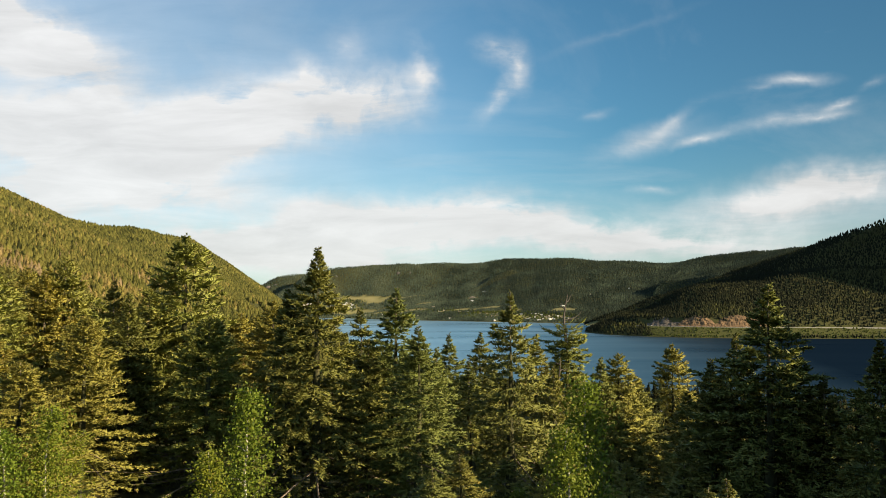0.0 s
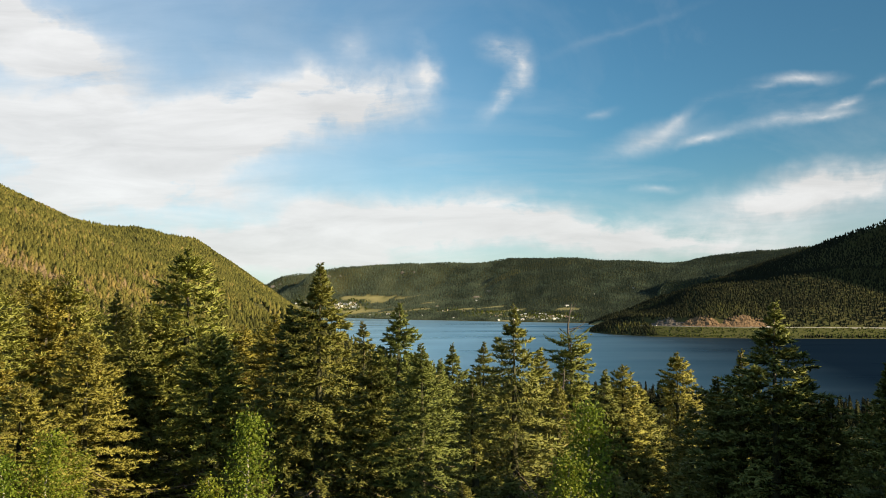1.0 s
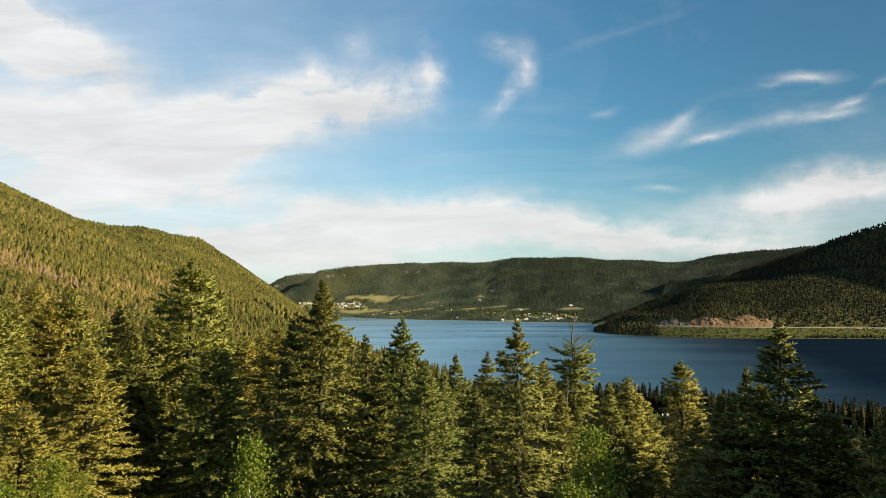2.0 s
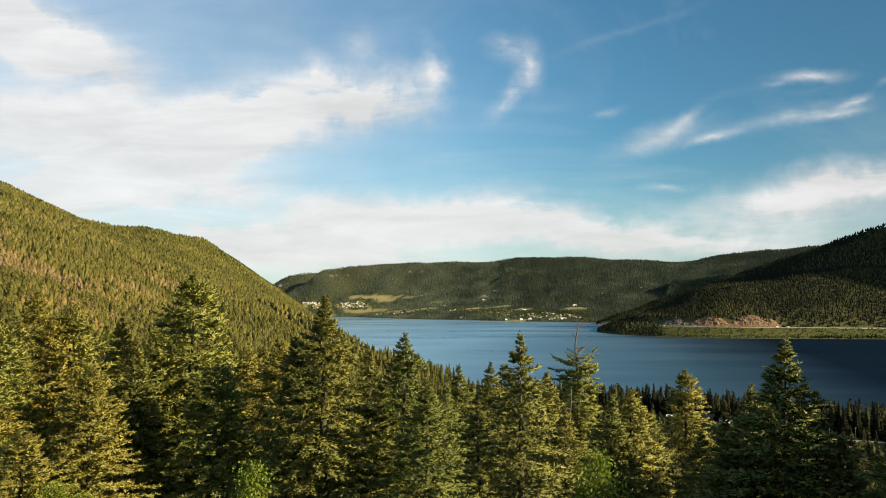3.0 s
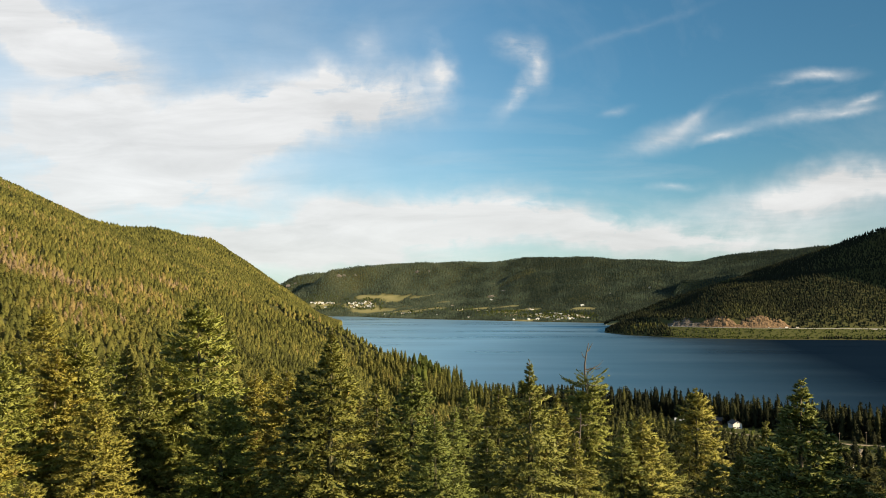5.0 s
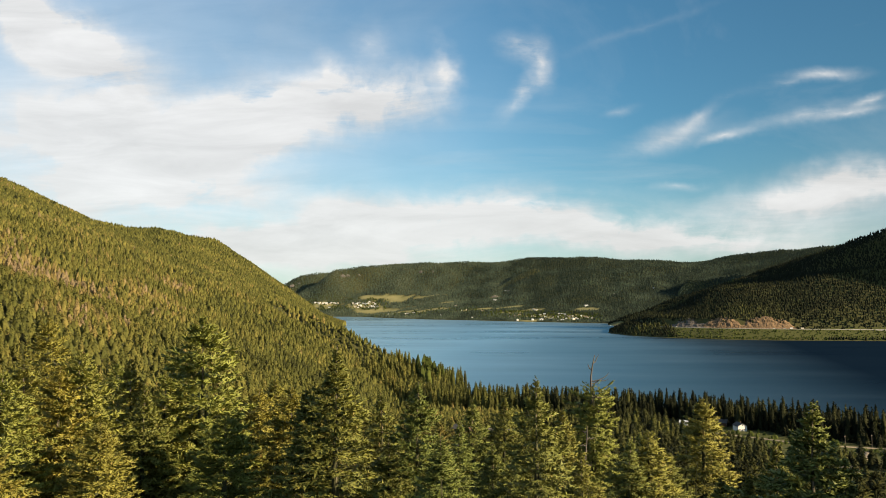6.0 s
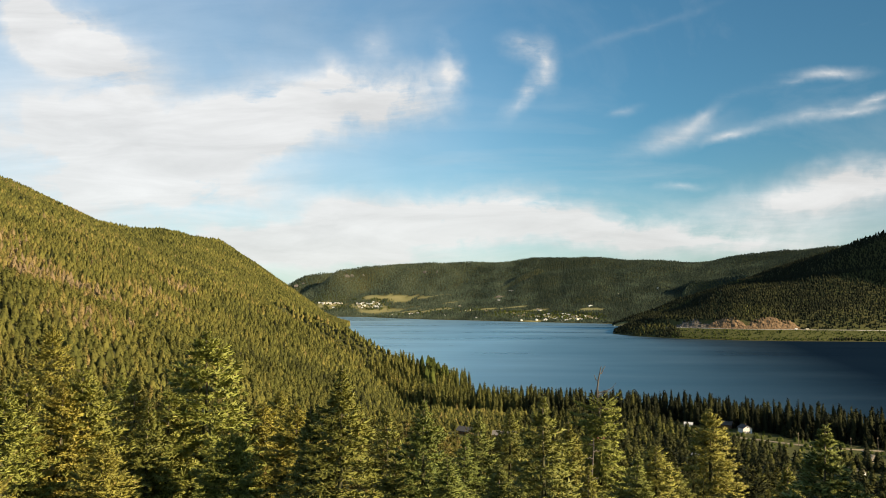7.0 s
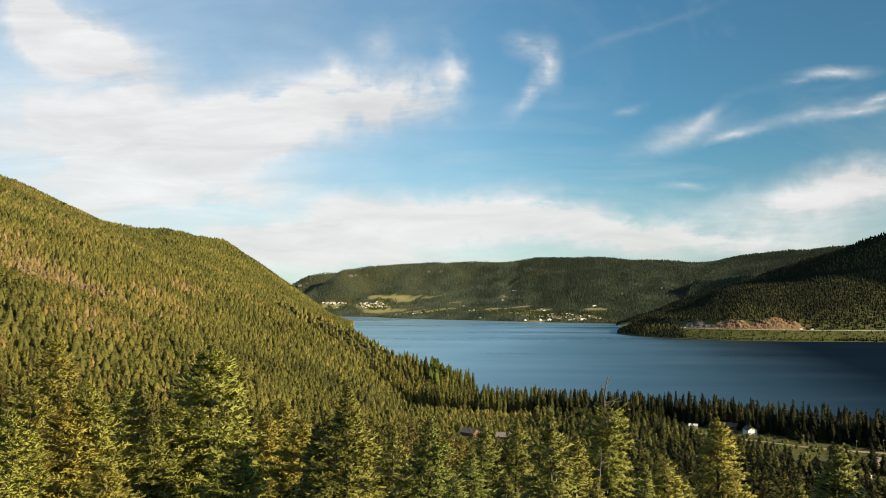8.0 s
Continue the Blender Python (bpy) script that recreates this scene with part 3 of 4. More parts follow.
x, y, u = scatter(-320, 320, 80, 420, 4.8, 1, near_slope(262, 400, "young"))
conifers("near_woods", x, y, 6.5 + 4.5 * u, 1.9 + 0.6 * u, 72, "dense young spruce and pine on the near slope", 11, brown=0.14, power=0.7, rings=2, core=5, lumps=0.28, size=0.40, inner=0.6)
for lo, hi, step_, shoots_, core_, seed_ in ((400, 640, 4.7, 24, 5, 2), (640, 1000, 5.2, 12, 5, 20)):
    x, y, u = scatter(-760, 200, 200, 1050, step_, seed_, near_slope(lo, hi, "young"))
    conifers("slope_woods", x, y, (5.0 + 3.8 * u) * np.random.RandomState(22).uniform(0.75, 1.25, len(x)), 2.15 + 0.75 * u, shoots_, "dense conifers on the sunlit slope down to the lake", 12, power=0.56,
             brown=0.06 + 0.10 * uphill(x, y) + 0.30 * rusty(x, y), broad=1.2 * patches(x, y) + 0.5 * stands(x, y), rings=2, core=core_, lumps=0.26, size=0.48, inner=0.8)
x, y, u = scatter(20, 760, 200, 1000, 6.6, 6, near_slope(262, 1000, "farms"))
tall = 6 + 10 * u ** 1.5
# dark: shade over the right of the slope, put into the tint by x
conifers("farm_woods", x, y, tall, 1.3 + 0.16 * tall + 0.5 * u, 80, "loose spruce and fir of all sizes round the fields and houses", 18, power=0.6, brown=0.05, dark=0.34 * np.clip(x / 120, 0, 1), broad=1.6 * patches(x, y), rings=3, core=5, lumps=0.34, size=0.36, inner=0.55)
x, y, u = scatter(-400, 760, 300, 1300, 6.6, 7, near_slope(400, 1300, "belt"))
# the belt's tint falls to the right, which paints in shade there
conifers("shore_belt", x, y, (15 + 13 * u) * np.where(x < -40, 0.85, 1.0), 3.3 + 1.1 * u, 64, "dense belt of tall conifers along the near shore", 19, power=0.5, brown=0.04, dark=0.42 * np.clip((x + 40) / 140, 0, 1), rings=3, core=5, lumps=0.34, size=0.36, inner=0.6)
x, y, u = scatter(-1300, 300, 700, 3000, 5.7, 3, lambda x, y: ring(1000, 3000)(x, y) & (x < 0.02 * y) & this_side(x, y))
conifers("hill_woods", x, y, 5.5 + 4.5 * u + 13 * np.clip(1 - height(x, y) / 60, 0, 1), 2.6 + 0.9 * u, 4, "conifers covering the steep sunlit hill, some of them rusty brown", 13, brown=0.06 + 0.12 * uphill(x, y) + 0.30 * rusty(x, y), power=0.5, rings=2, core=4, broad=patches(x, y) + 0.6 * stands(x, y))
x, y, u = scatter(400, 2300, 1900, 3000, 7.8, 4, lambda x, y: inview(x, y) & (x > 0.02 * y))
# low tint, lower still to the right: the hill's dimness painted into the colour
conifers("shore_woods", x, y, 7.5 + 6 * u ** 2, 2.7 + u, 3, "dark conifers on the hill above the lakeside road, shade put into their tint", 14, brown=-0.56, dark=0.12 * np.clip((x - 800) / 400, 0, 1), power=0.7, rings=2, core=4, broad=2.0 * stands(x, y))
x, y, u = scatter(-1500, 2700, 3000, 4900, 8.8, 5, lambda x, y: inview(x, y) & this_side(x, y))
# dark: the dimmer light on the ridge's right end, put into the tint
conifers("far_woods", x, y, 6 + 5 * u, 4.2 + u, 1, "far conifer woods on the long ridge beyond the lake, haze put into their colour", 15, mat=M_HAZED_FARWOODS, brown=-0.15, dark=0.30 * np.clip((x + 100) / 500, 0, 1), rings=1, core=4, broad=1.0 * stands(x * 1.6, y * 0.8) + 1.0 * patches(x, y))
# shrubs on the bank below the road and round the fields
rng = np.random.RandomState(41)
x, y = rng.uniform(560, 1250, 7000), rng.uniform(1960, 2120, 7000)
s_, _, side_ = to_line(x, y, ROAD_SHORE)
ok = (side_ < 0) & (s_ > 3) & (s_ < 54) & (rng.uniform(size=len(x)) < 0.26 + 0.6 * (s_ < 15))
x, y = np.concatenate([x[ok], rng.uniform(150, 430, 500)]), np.concatenate([y[ok], rng.uniform(420, 660, 500)])
ok = (open_land(x, y) > 0.3) | (y > 1000)
x, y = x[ok], y[ok]
conifers("shrubs", x, y, rng.uniform(1.2, 4.5, len(x)), rng.uniform(1.2, 2.6, len(x)), 12, "low green shrubs on the bank and in the fields", 17, mat=M_LEAFY, power=0.4, start=0.02, brown=-0.2, rings=2)
# tall leafy trees on the near headland and along the far shore
rng = np.random.RandomState(31)
x, y = -44 + rng.normal(0, 8, 40), 922 + rng.normal(0, 16, 40)
x_far = rng.uniform(-560, 60, 160)
town_x, village_x = rng.uniform(60, 600, 420), rng.uniform(-900, -440, 260)
x = np.concatenate([x, x_far, town_x, village_x])
y = np.concatenate([y, rng.uniform(3640, 3790, 160) - 0.3 * x_far, 3560 - 0.62 * (town_x - 60) + rng.uniform(-60, 130, 420), 4085 - 0.12 * (village_x + 440) + rng.uniform(-60, 110, 260)])
ok = height(x, y) > 0.4
x, y = x[ok], y[ok]
conifers("leafy_trees", x, y, np.where(y < 1000, 31.0, 10.0) * rng.uniform(0.6, 1.1, len(x)), np.where(y < 1000, 5.0, 4.2) * rng.uniform(0.7, 1.2, len(x)), 30, "tall leafy trees by the water", 16, mat=M_LEAFY, power=0.42, rings=3, core=6, lumps=0.3, brown=-0.22)


# ---- foreground trees ----
def part(name, me, parent, label=""):
    ob = new(name, me)
    ob.parent = parent
    if label:
        ob["label"] = label
    return ob


def tube(points, radii, sides=7):
    """Corners and four-sided faces of a tapering tube along points."""
    points = np.asarray(points, float)
    vs, fs = [], []
    for i, (p, r) in enumerate(zip(points, radii)):
        d = points[min(i + 1, len(points) - 1)] - points[max(i - 1, 0)]
        d /= np.linalg.norm(d)
        u = np.cross(d, (0.31, 0.95, 0.05))
        u /= np.linalg.norm(u)
        w = np.cross(d, u)
        for k in range(sides):
            a = 2 * math.pi * k / sides
            vs.append(p + r * (math.cos(a) * u + math.sin(a) * w))
    for i in range(len(points) - 1):
        for k in range(sides):
            a, b = i * sides + k, i * sides + (k + 1) % sides
            fs.append((a, b, b + sides, a + sides))
    return np.array(vs), np.array(fs)


def tubes(name, list_, mat, sides=5):
    vs, fs, o = [], [], 0
    for points, radii in list_:
        v, f = tube(points, radii, sides)
        vs.append(v)
        fs.append(f + o)
        o += len(v)
    return mesh_of(name, np.concatenate(vs), np.concatenate(fs), mat, True)


def kites(p, d, length, width, rng):
    """Leaves: slim four-cornered blades from p along d, each rolled at random."""
    d = unit(d)
    side = unit(np.cross(d, unit(rng.normal(size=d.shape) * 0.8 + np.array((0, 0, 1.0)))))
    mid = p + d * (length * 0.45)[:, None]
    w = side * (width * 0.5)[:, None]
    v = np.stack([p, mid + w, p + d * length[:, None], mid - w], 1)
    return v.reshape(-1, 3), np.arange(len(p) * 4).reshape(-1, 4)


def tufts(p, d, length, size, rng, count=6):
    """Needle tufts: along each twig from p a row of short pointed three-cornered sprays, turned every way but mostly lying flat, and the way each mass of needles faces."""
    n = len(p)
    t = (np.arange(count) + rng.uniform(0, 1, (n, count))) / count
    q = p[:, None] + d[:, None] * (length[:, None] * t)[:, :, None]
    way_ = unit(d[:, None] * 0.75 + rng.normal(size=(n, count, 3)) * np.array((0.55, 0.55, 0.32)) + np.array((0, 0, 0.12)))
    side = unit(np.cross(way_, unit(rng.normal(size=(n, count, 3)) * 0.75 + np.array((0, 0, 1.0)))))
    long_ = (size[:, None] * rng.uniform(0.75, 1.5, (n, count)) * (1.1 - 0.3 * t))[:, :, None]
    w = side * long_ * rng.uniform(0.15, 0.26, (n, count, 1))
    v = np.stack([q - w, q + w, q + way_ * long_], 2).reshape(-1, 3)
    flat_ = unit(q * np.array((1.0, 1.0, 0.0)))
    face = unit(flat_ * 0.62 + np.array((0, 0, 0.42)) + 0.45 * np.cross(side, way_) + rng.normal(0, 0.16, (n, count, 3)))
    return v, np.arange(len(v)).reshape(-1, 3), np.repeat(face.reshape(-1, 3), 3, 0)


def conifer_mesh(seed, high, radius, levels, per, mat, power=0.75, gaps=0.25, rise=0.0, bare=0.06, twigs=9, broad=1.0, longest=0.9, heart=0.0, tuft=6, dead_limbs=6, spire=(0.55, 0.22)):
    """A conifer's trunk and crown: whorls of drooping boughs, each with twigs on both sides that end in needle sprays."""
    rng = np.random.RandomState(seed)
    zs = np.linspace(0, high, 12)
    bend = np.cumsum(rng.normal(0, 0.05, (12, 2)), 0) * np.linspace(0, 1, 12)[:, None]
    trunk_pts = np.column_stack([bend, zs])
    trunk_r = 0.0078 * high * (1 - zs / high) ** 0.8 + 0.015
    f = bare + (0.99 - bare) * ((np.arange(levels) + rng.uniform(0, 0.7, levels)) / levels) ** 0.75
    n = np.maximum(3, np.round(per * rng.uniform(0.8, 1.2, levels))).astype(int)
    lv = np.repeat(f, n)
    B = len(lv)
    az = np.concatenate([rng.uniform(0, 6.28) + np.arange(k) * 2 * math.pi / k for k in n]) + rng.normal(0, 0.28, B)
    lv = np.clip(lv + rng.normal(0, 0.4 / levels, B), bare, 0.995)
    shape = (1 - lv) ** power * np.minimum(1, (lv - bare + 0.12) / 0.22)
    shape = shape * np.interp(lv, [0.74, 0.87, 1.0], [1.0, *spire])
    lobes = 1 + gaps * np.sin(az * 2 + seed) * np.sin(lv * 17 + seed) + gaps * 0.7 * np.sin(az * 3 + lv * 29)
    L = np.maximum(0.10, radius * shape * rng.uniform(0.7, 1.15, B) * lobes) + 0.12
    keep = rng.uniform(size=B) > gaps * 0.35 * (lv < 0.9)
    lv, az, L = lv[keep], az[keep], L[keep]
    B = len(lv)
    e0 = np.interp(lv, [0, 0.5, 0.85, 1], [-0.28, -0.05, 0.25, 0.75]) + rise + rng.normal(0, 0.10, B)
    out = np.stack([np.cos(az), np.sin(az), np.zeros(B)], -1)
    base = np.column_stack([np.interp(lv * high, zs, bend[:, 0]), np.interp(lv * high, zs, bend[:, 1]), lv * high])

    def along(b, s):
        q = L[b] * s
        lift = q * np.tan(e0[b]) - 0.22 * L[b] * s ** 2 + 0.16 * L[b] * s ** 4
        return base[b] + out[b] * q[:, None] + np.array((0, 0, 1.0)) * lift[:, None]

    m = np.clip((L / radius * twigs * np.interp(lv, [0, 0.25, 0.4], [0.25, 0.4, 1.0])).astype(int) + min(5, twigs - 1), min(6, twigs - 1), 2 * twigs)
    b = np.repeat(np.arange(B), m)
    s = rng.uniform(0.1, 1.0, len(b)) ** 0.8
    p = along(b, s)
    tang = unit(along(b, np.minimum(s + 0.05, 1.05)) - along(b, s - 0.05))
    sgn = np.where(rng.uniform(size=len(b)) < 0.5, -1.0, 1.0)
    side = np.stack([-out[b][:, 1], out[b][:, 0], np.zeros(len(b))], -1) * sgn[:, None]
    a = rng.normal(0.85, 0.3, len(b)) * np.clip(1.15 - s, 0.15, 1)
    d = unit(tang * np.cos(a)[:, None] + side * np.sin(a)[:, None] + np.array((0, 0, 1.0)) * rng.normal(-0.06, 0.15, len(b))[:, None])
    tl = (0.30 * L[b] * (1 - s) + np.minimum(0.42, 0.30 * L[b] + 0.12)) * rng.uniform(0.65, 1.3, len(b))
    tl = np.minimum(tl, longest) * np.clip((1 - lv[b]) * 7 + 0.3, 0.35, 1)
    thick = np.clip((1 - lv[b]) * 6 + 0.3, 0.34, 1)
    V, Fq, facing = tufts(p, d, tl, broad * 0.38 * thick, rng, tuft)
    vs, fs = [V], [Fq]
    # a dark twig hull added round the trunk, to deepen the shade inside the crown
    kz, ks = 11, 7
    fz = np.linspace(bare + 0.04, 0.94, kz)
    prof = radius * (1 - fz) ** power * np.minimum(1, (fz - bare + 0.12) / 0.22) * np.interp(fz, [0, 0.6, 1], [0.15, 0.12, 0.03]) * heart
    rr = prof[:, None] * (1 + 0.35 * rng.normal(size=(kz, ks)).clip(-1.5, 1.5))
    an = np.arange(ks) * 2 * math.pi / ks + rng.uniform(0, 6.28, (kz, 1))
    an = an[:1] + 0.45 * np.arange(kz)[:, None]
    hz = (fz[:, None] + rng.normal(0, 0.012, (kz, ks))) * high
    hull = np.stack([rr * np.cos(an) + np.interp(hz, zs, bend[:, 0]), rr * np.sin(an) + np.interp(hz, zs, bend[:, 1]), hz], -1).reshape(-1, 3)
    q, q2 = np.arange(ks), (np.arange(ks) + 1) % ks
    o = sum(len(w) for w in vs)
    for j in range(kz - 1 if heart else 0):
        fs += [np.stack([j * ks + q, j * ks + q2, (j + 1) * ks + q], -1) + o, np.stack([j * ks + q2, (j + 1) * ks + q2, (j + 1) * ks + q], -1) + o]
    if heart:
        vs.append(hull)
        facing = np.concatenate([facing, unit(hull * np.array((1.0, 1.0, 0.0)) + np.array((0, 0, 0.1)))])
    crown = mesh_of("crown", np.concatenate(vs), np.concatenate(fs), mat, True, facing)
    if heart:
        crown.materials.append(M_TWIG_SHADE)
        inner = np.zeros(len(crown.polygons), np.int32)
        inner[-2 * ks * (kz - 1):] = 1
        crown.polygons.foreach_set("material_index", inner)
    long_ = np.argsort(-L)[:6]
    limbs = [(trunk_pts, trunk_r)]
    for i in long_:
        k = np.full(4, i)
        limbs.append((along(k, np.array([0.0, 0.35, 0.7, 1.0])), L[i] * np.array([0.014, 0.010, 0.006, 0.002]) + 0.004))
    dead = rng.uniform(bare * 0.3, bare + 0.05, dead_limbs) * high
    for zz in dead:
        t = rng.uniform(0, 6.28)
        o = np.array((math.cos(t), math.sin(t), -0.15))
        q = np.array((0, 0, zz))
        limbs.append(([q, q + o * 0.9, q + o * 1.9 - np.array((0, 0, .15))], [0.03, 0.018, 0.004]))
    trunk = tubes("trunk", [limbs[0]], M_BARK, 8)
    return trunk, crown, [tubes("limb", [q], M_BARK, 3) for q in limbs[1:]]


def leafy_mesh(seed, high, radius, leaves):
    """A young birch: white stem, rising limbs, loose clouds of small leaves."""
    rng = np.random.RandomState(seed)
    zs = np.linspace(0, high, 10)
    bend = np.cumsum(rng.normal(0, 0.12, (10, 2)), 0) * np.linspace(0, 1, 10)[:, None]
    stem = np.column_stack([bend, zs])
    limbs, tips = [], []
    for i in range(34):
        f = 0.22 + 0.76 * i / 34
        p = np.array((np.interp(f * high, zs, bend[:, 0]), np.interp(f * high, zs, bend[:, 1]), f * high))
        t = i * 2.4 + rng.normal(0, 0.3)
        ln = radius * (1.05 - f) ** 0.6 * rng.uniform(0.6, 1.2)
        o = np.array((math.cos(t), math.sin(t), 0))
        pts = [p, p + o * ln * 0.5 + np.array((0, 0, ln * 0.5)), p + o * ln + np.array((0, 0, ln * 0.65))]
        limbs.append((pts, [0.04 * (1.1 - f), 0.022 * (1.1 - f), 0.005]))
        for w in np.linspace(0.25, 1, 5):
            q = pts[0] * (1 - w) + pts[2] * w + np.array((0, 0, ln * 0.2 * math.sin(w * 3.1)))
            tips.append((*q, 0.30 + 0.16 * ln))
    tips = np.array(tips)
    k = rng.randint(0, len(tips), leaves)
    p = tips[k, :3] + rng.normal(size=(leaves, 3)) * tips[k, 3:] * np.array((1, 1, 0.8))
    d = unit(rng.normal(size=(leaves, 3)) + np.array((0, 0, -0.7)))
    v, f = kites(p, d, rng.uniform(0.14, 0.24, leaves), rng.uniform(0.10, 0.16, leaves), rng)
    trunk = tubes("trunk", [(stem, 0.011 * high * (1 - zs / high) ** 0.7 + 0.012)], M_BIRCHBARK, 8)
    return trunk, mesh_of("crown", v, f, M_BIRCH), [tubes("limb", [q], M_BIRCHBARK, 4) for q in limbs[::2]]


def tree_kind(name, meshes, label, category="tree"):
    """The first tree of a kind, as a thing with its parts, and the height of its mesh."""
    root = tagged(new(name), label, category)
    root.empty_display_size = 0.5
    trunk, crown, limbs = meshes
    part("trunk", trunk, root)
    part("crown", crown, root)["kind"] = "stuff"
    for me in limbs:
        part("limb", me, root)
    return root


SPRUCES = [ (-10.7, 62.9, 116.3), (-4.5, 68.1, 112.9), (6.8, 75.1, 112.5), (24.5, 56.1, 112.9), (5.1, 101.5, 107.2), (0.8, 98.5, 107.1), (11.8, 93.5, 106.8), (-8.4, 76.2,
    110.8), (-13.3, 64.1, 112.7), (-2.0, 60.3, 109.7), (-0.9, 88.6, 106.0), (24.5, 62.3, 108.9), (21.9, 60.4, 107.0), (1.0, 40.6, 103.5), (-0.7, 38.7, 103.1), (-35.5,
    80.1, 113.7), (-29.8, 70.1, 112.4), (-6.5, 66.4, 108.2), (27.8, 58.4, 107.7), (28.0, 54.5, 106.1), (26.0, 44.3, 109.5), (14.0, 36.7, 103.1), (12.3, 34.6, 103.3),
    (2.8, 80.6, 105.0) ]
FIRS = [ (-26.7, 76.8, 118.3), (-34.7, 67.9, 115.4), (-35.6, 66.0, 114.3), (-67.5, 119.9, 116.7), (-43.9, 75.0, 114.1), (-29.6, 74.1, 112.7), (-23.1, 84.3, 110.1),
    (-16.7, 73.2, 111.7), (17.4, 104.6, 108.0), (37.3, 120.8, 104.2), (17.8, 84.6, 105.1), (20.5, 86.6, 105.4), (23.9, 90.8, 102.2), (-25.7, 45.3, 108.0), (-44.3, 95.2,
    111.8), (-37.0, 60.0, 114.5), (-20.9, 66.3, 110.2), (-32.6, 88.2, 112.3), (26.4, 80.8, 101.9), (-25.2, 100.4, 109.3), (12.0, 80.7, 104.4),
    (-29.1, 60.2, 110.4), (-32.3, 50.1, 112.2) ]
BIRCHES = [ (-11.6, 44.4, 106.5), (8.7, 45.4, 106.9), (-22.5, 42.5, 105.7), (-11.9, 38.6, 104.0), (6.8, 40.5, 104.8), (-23.4, 40.5, 104.8), (-7.7,
    70.7, 103.2) ]
KINDS = {"spruce": [], "fir": [], "birch": [], "small": [], "bushy": [], "plain": [], "spruce_behind": [], "fir_behind": [], "bare_foot": [], "flat_top": []}
for i in range(4):
    slope_ = (0.95, 0.84, 0.76, 0.88)[i]
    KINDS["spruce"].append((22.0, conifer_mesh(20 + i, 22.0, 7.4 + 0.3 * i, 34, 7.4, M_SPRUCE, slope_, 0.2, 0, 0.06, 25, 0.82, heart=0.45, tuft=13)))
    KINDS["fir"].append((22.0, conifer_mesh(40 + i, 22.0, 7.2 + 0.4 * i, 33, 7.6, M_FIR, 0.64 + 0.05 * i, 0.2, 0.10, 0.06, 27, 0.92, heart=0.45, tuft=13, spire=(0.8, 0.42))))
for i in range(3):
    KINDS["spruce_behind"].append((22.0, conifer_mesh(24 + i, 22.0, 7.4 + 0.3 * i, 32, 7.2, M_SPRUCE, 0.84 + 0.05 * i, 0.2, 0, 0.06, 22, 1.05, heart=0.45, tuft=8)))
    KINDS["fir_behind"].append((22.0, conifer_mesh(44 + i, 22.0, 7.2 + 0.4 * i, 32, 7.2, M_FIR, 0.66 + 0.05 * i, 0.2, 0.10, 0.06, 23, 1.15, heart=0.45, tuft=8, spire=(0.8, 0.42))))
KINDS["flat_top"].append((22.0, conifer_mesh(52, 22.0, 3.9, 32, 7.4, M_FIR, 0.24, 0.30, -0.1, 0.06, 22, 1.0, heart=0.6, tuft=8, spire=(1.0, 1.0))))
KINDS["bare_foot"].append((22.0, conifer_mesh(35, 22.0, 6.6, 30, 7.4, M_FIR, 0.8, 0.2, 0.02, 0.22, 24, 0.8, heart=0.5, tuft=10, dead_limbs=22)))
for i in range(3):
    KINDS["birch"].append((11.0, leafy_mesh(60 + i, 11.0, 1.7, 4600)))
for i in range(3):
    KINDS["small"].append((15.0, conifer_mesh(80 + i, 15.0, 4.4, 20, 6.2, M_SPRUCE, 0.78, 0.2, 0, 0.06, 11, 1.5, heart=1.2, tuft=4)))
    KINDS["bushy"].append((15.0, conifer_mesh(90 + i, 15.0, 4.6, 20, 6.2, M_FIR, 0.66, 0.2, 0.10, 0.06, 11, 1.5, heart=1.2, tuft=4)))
for i in range(2):
    KINDS["plain"].append((15.0, conifer_mesh(100 + i, 15.0, 4.0, 14, 5, M_SPRUCE, 0.6, 0.25, 0.05, 0.06, 4, 3.0, 1.4, 2.6, 3)))
LABELS = {"flat_top": "old olive fir with a broken rounded top", "bare_foot": "olive fir with bare grey dead branches round its foot", "spruce_behind": "green spruce with drooping boughs further down the slope", "fir_behind": "broad yellow-green fir further down the slope", "plain": "tall spruce out of view, added to shade the slope", "small": "young spruce half hidden between taller trees", "bushy": "young bushy fir half hidden between taller trees", "spruce": "green spruce with drooping boughs on the sunlit slope", "fir": "broad yellow-green fir with a rusty cone-laden crown", "birch": "young birch with white stem and bright green leaves"}
FIRST = {}


def plant(kind, i, tx, ty, top, slim=1.0, group=""):
    """Sets a tree of a kind on the ground at (tx, ty), so tall that its tip reaches the height top."""
    variants = KINDS[kind]
    high, meshes = variants[i % len(variants)]
    g = float(height(tx, ty)) - 0.1
    k = (top - g) / high
    wide = slim * (0.35 * 1.0 + 0.65 * k)
    m = pose(tx, ty, g, 0, 0, (i * 77.7) % 360) @ Matrix.Diagonal((wide, wide, k, 1))
    key = (kind, i % len(variants))
    if key not in FIRST:
        FIRST[key] = tree_kind({"small": "spruce", "bushy": "fir", "plain": "spruce", "spruce_behind": "spruce", "fir_behind": "fir", "bare_foot": "fir", "flat_top": "fir"}.get(kind, kind), meshes, LABELS[kind])
        FIRST[key]["group"] = group or kind.replace("_", " ") + " trees on the near slope"
        FIRST[key].matrix_basis = m
        return FIRST[key]
    old = FIRST[key].scale.copy()
    FIRST[key].scale = (1, 1, 1)
    made = copy_thing(FIRST[key], m)
    FIRST[key].scale = old
    return made


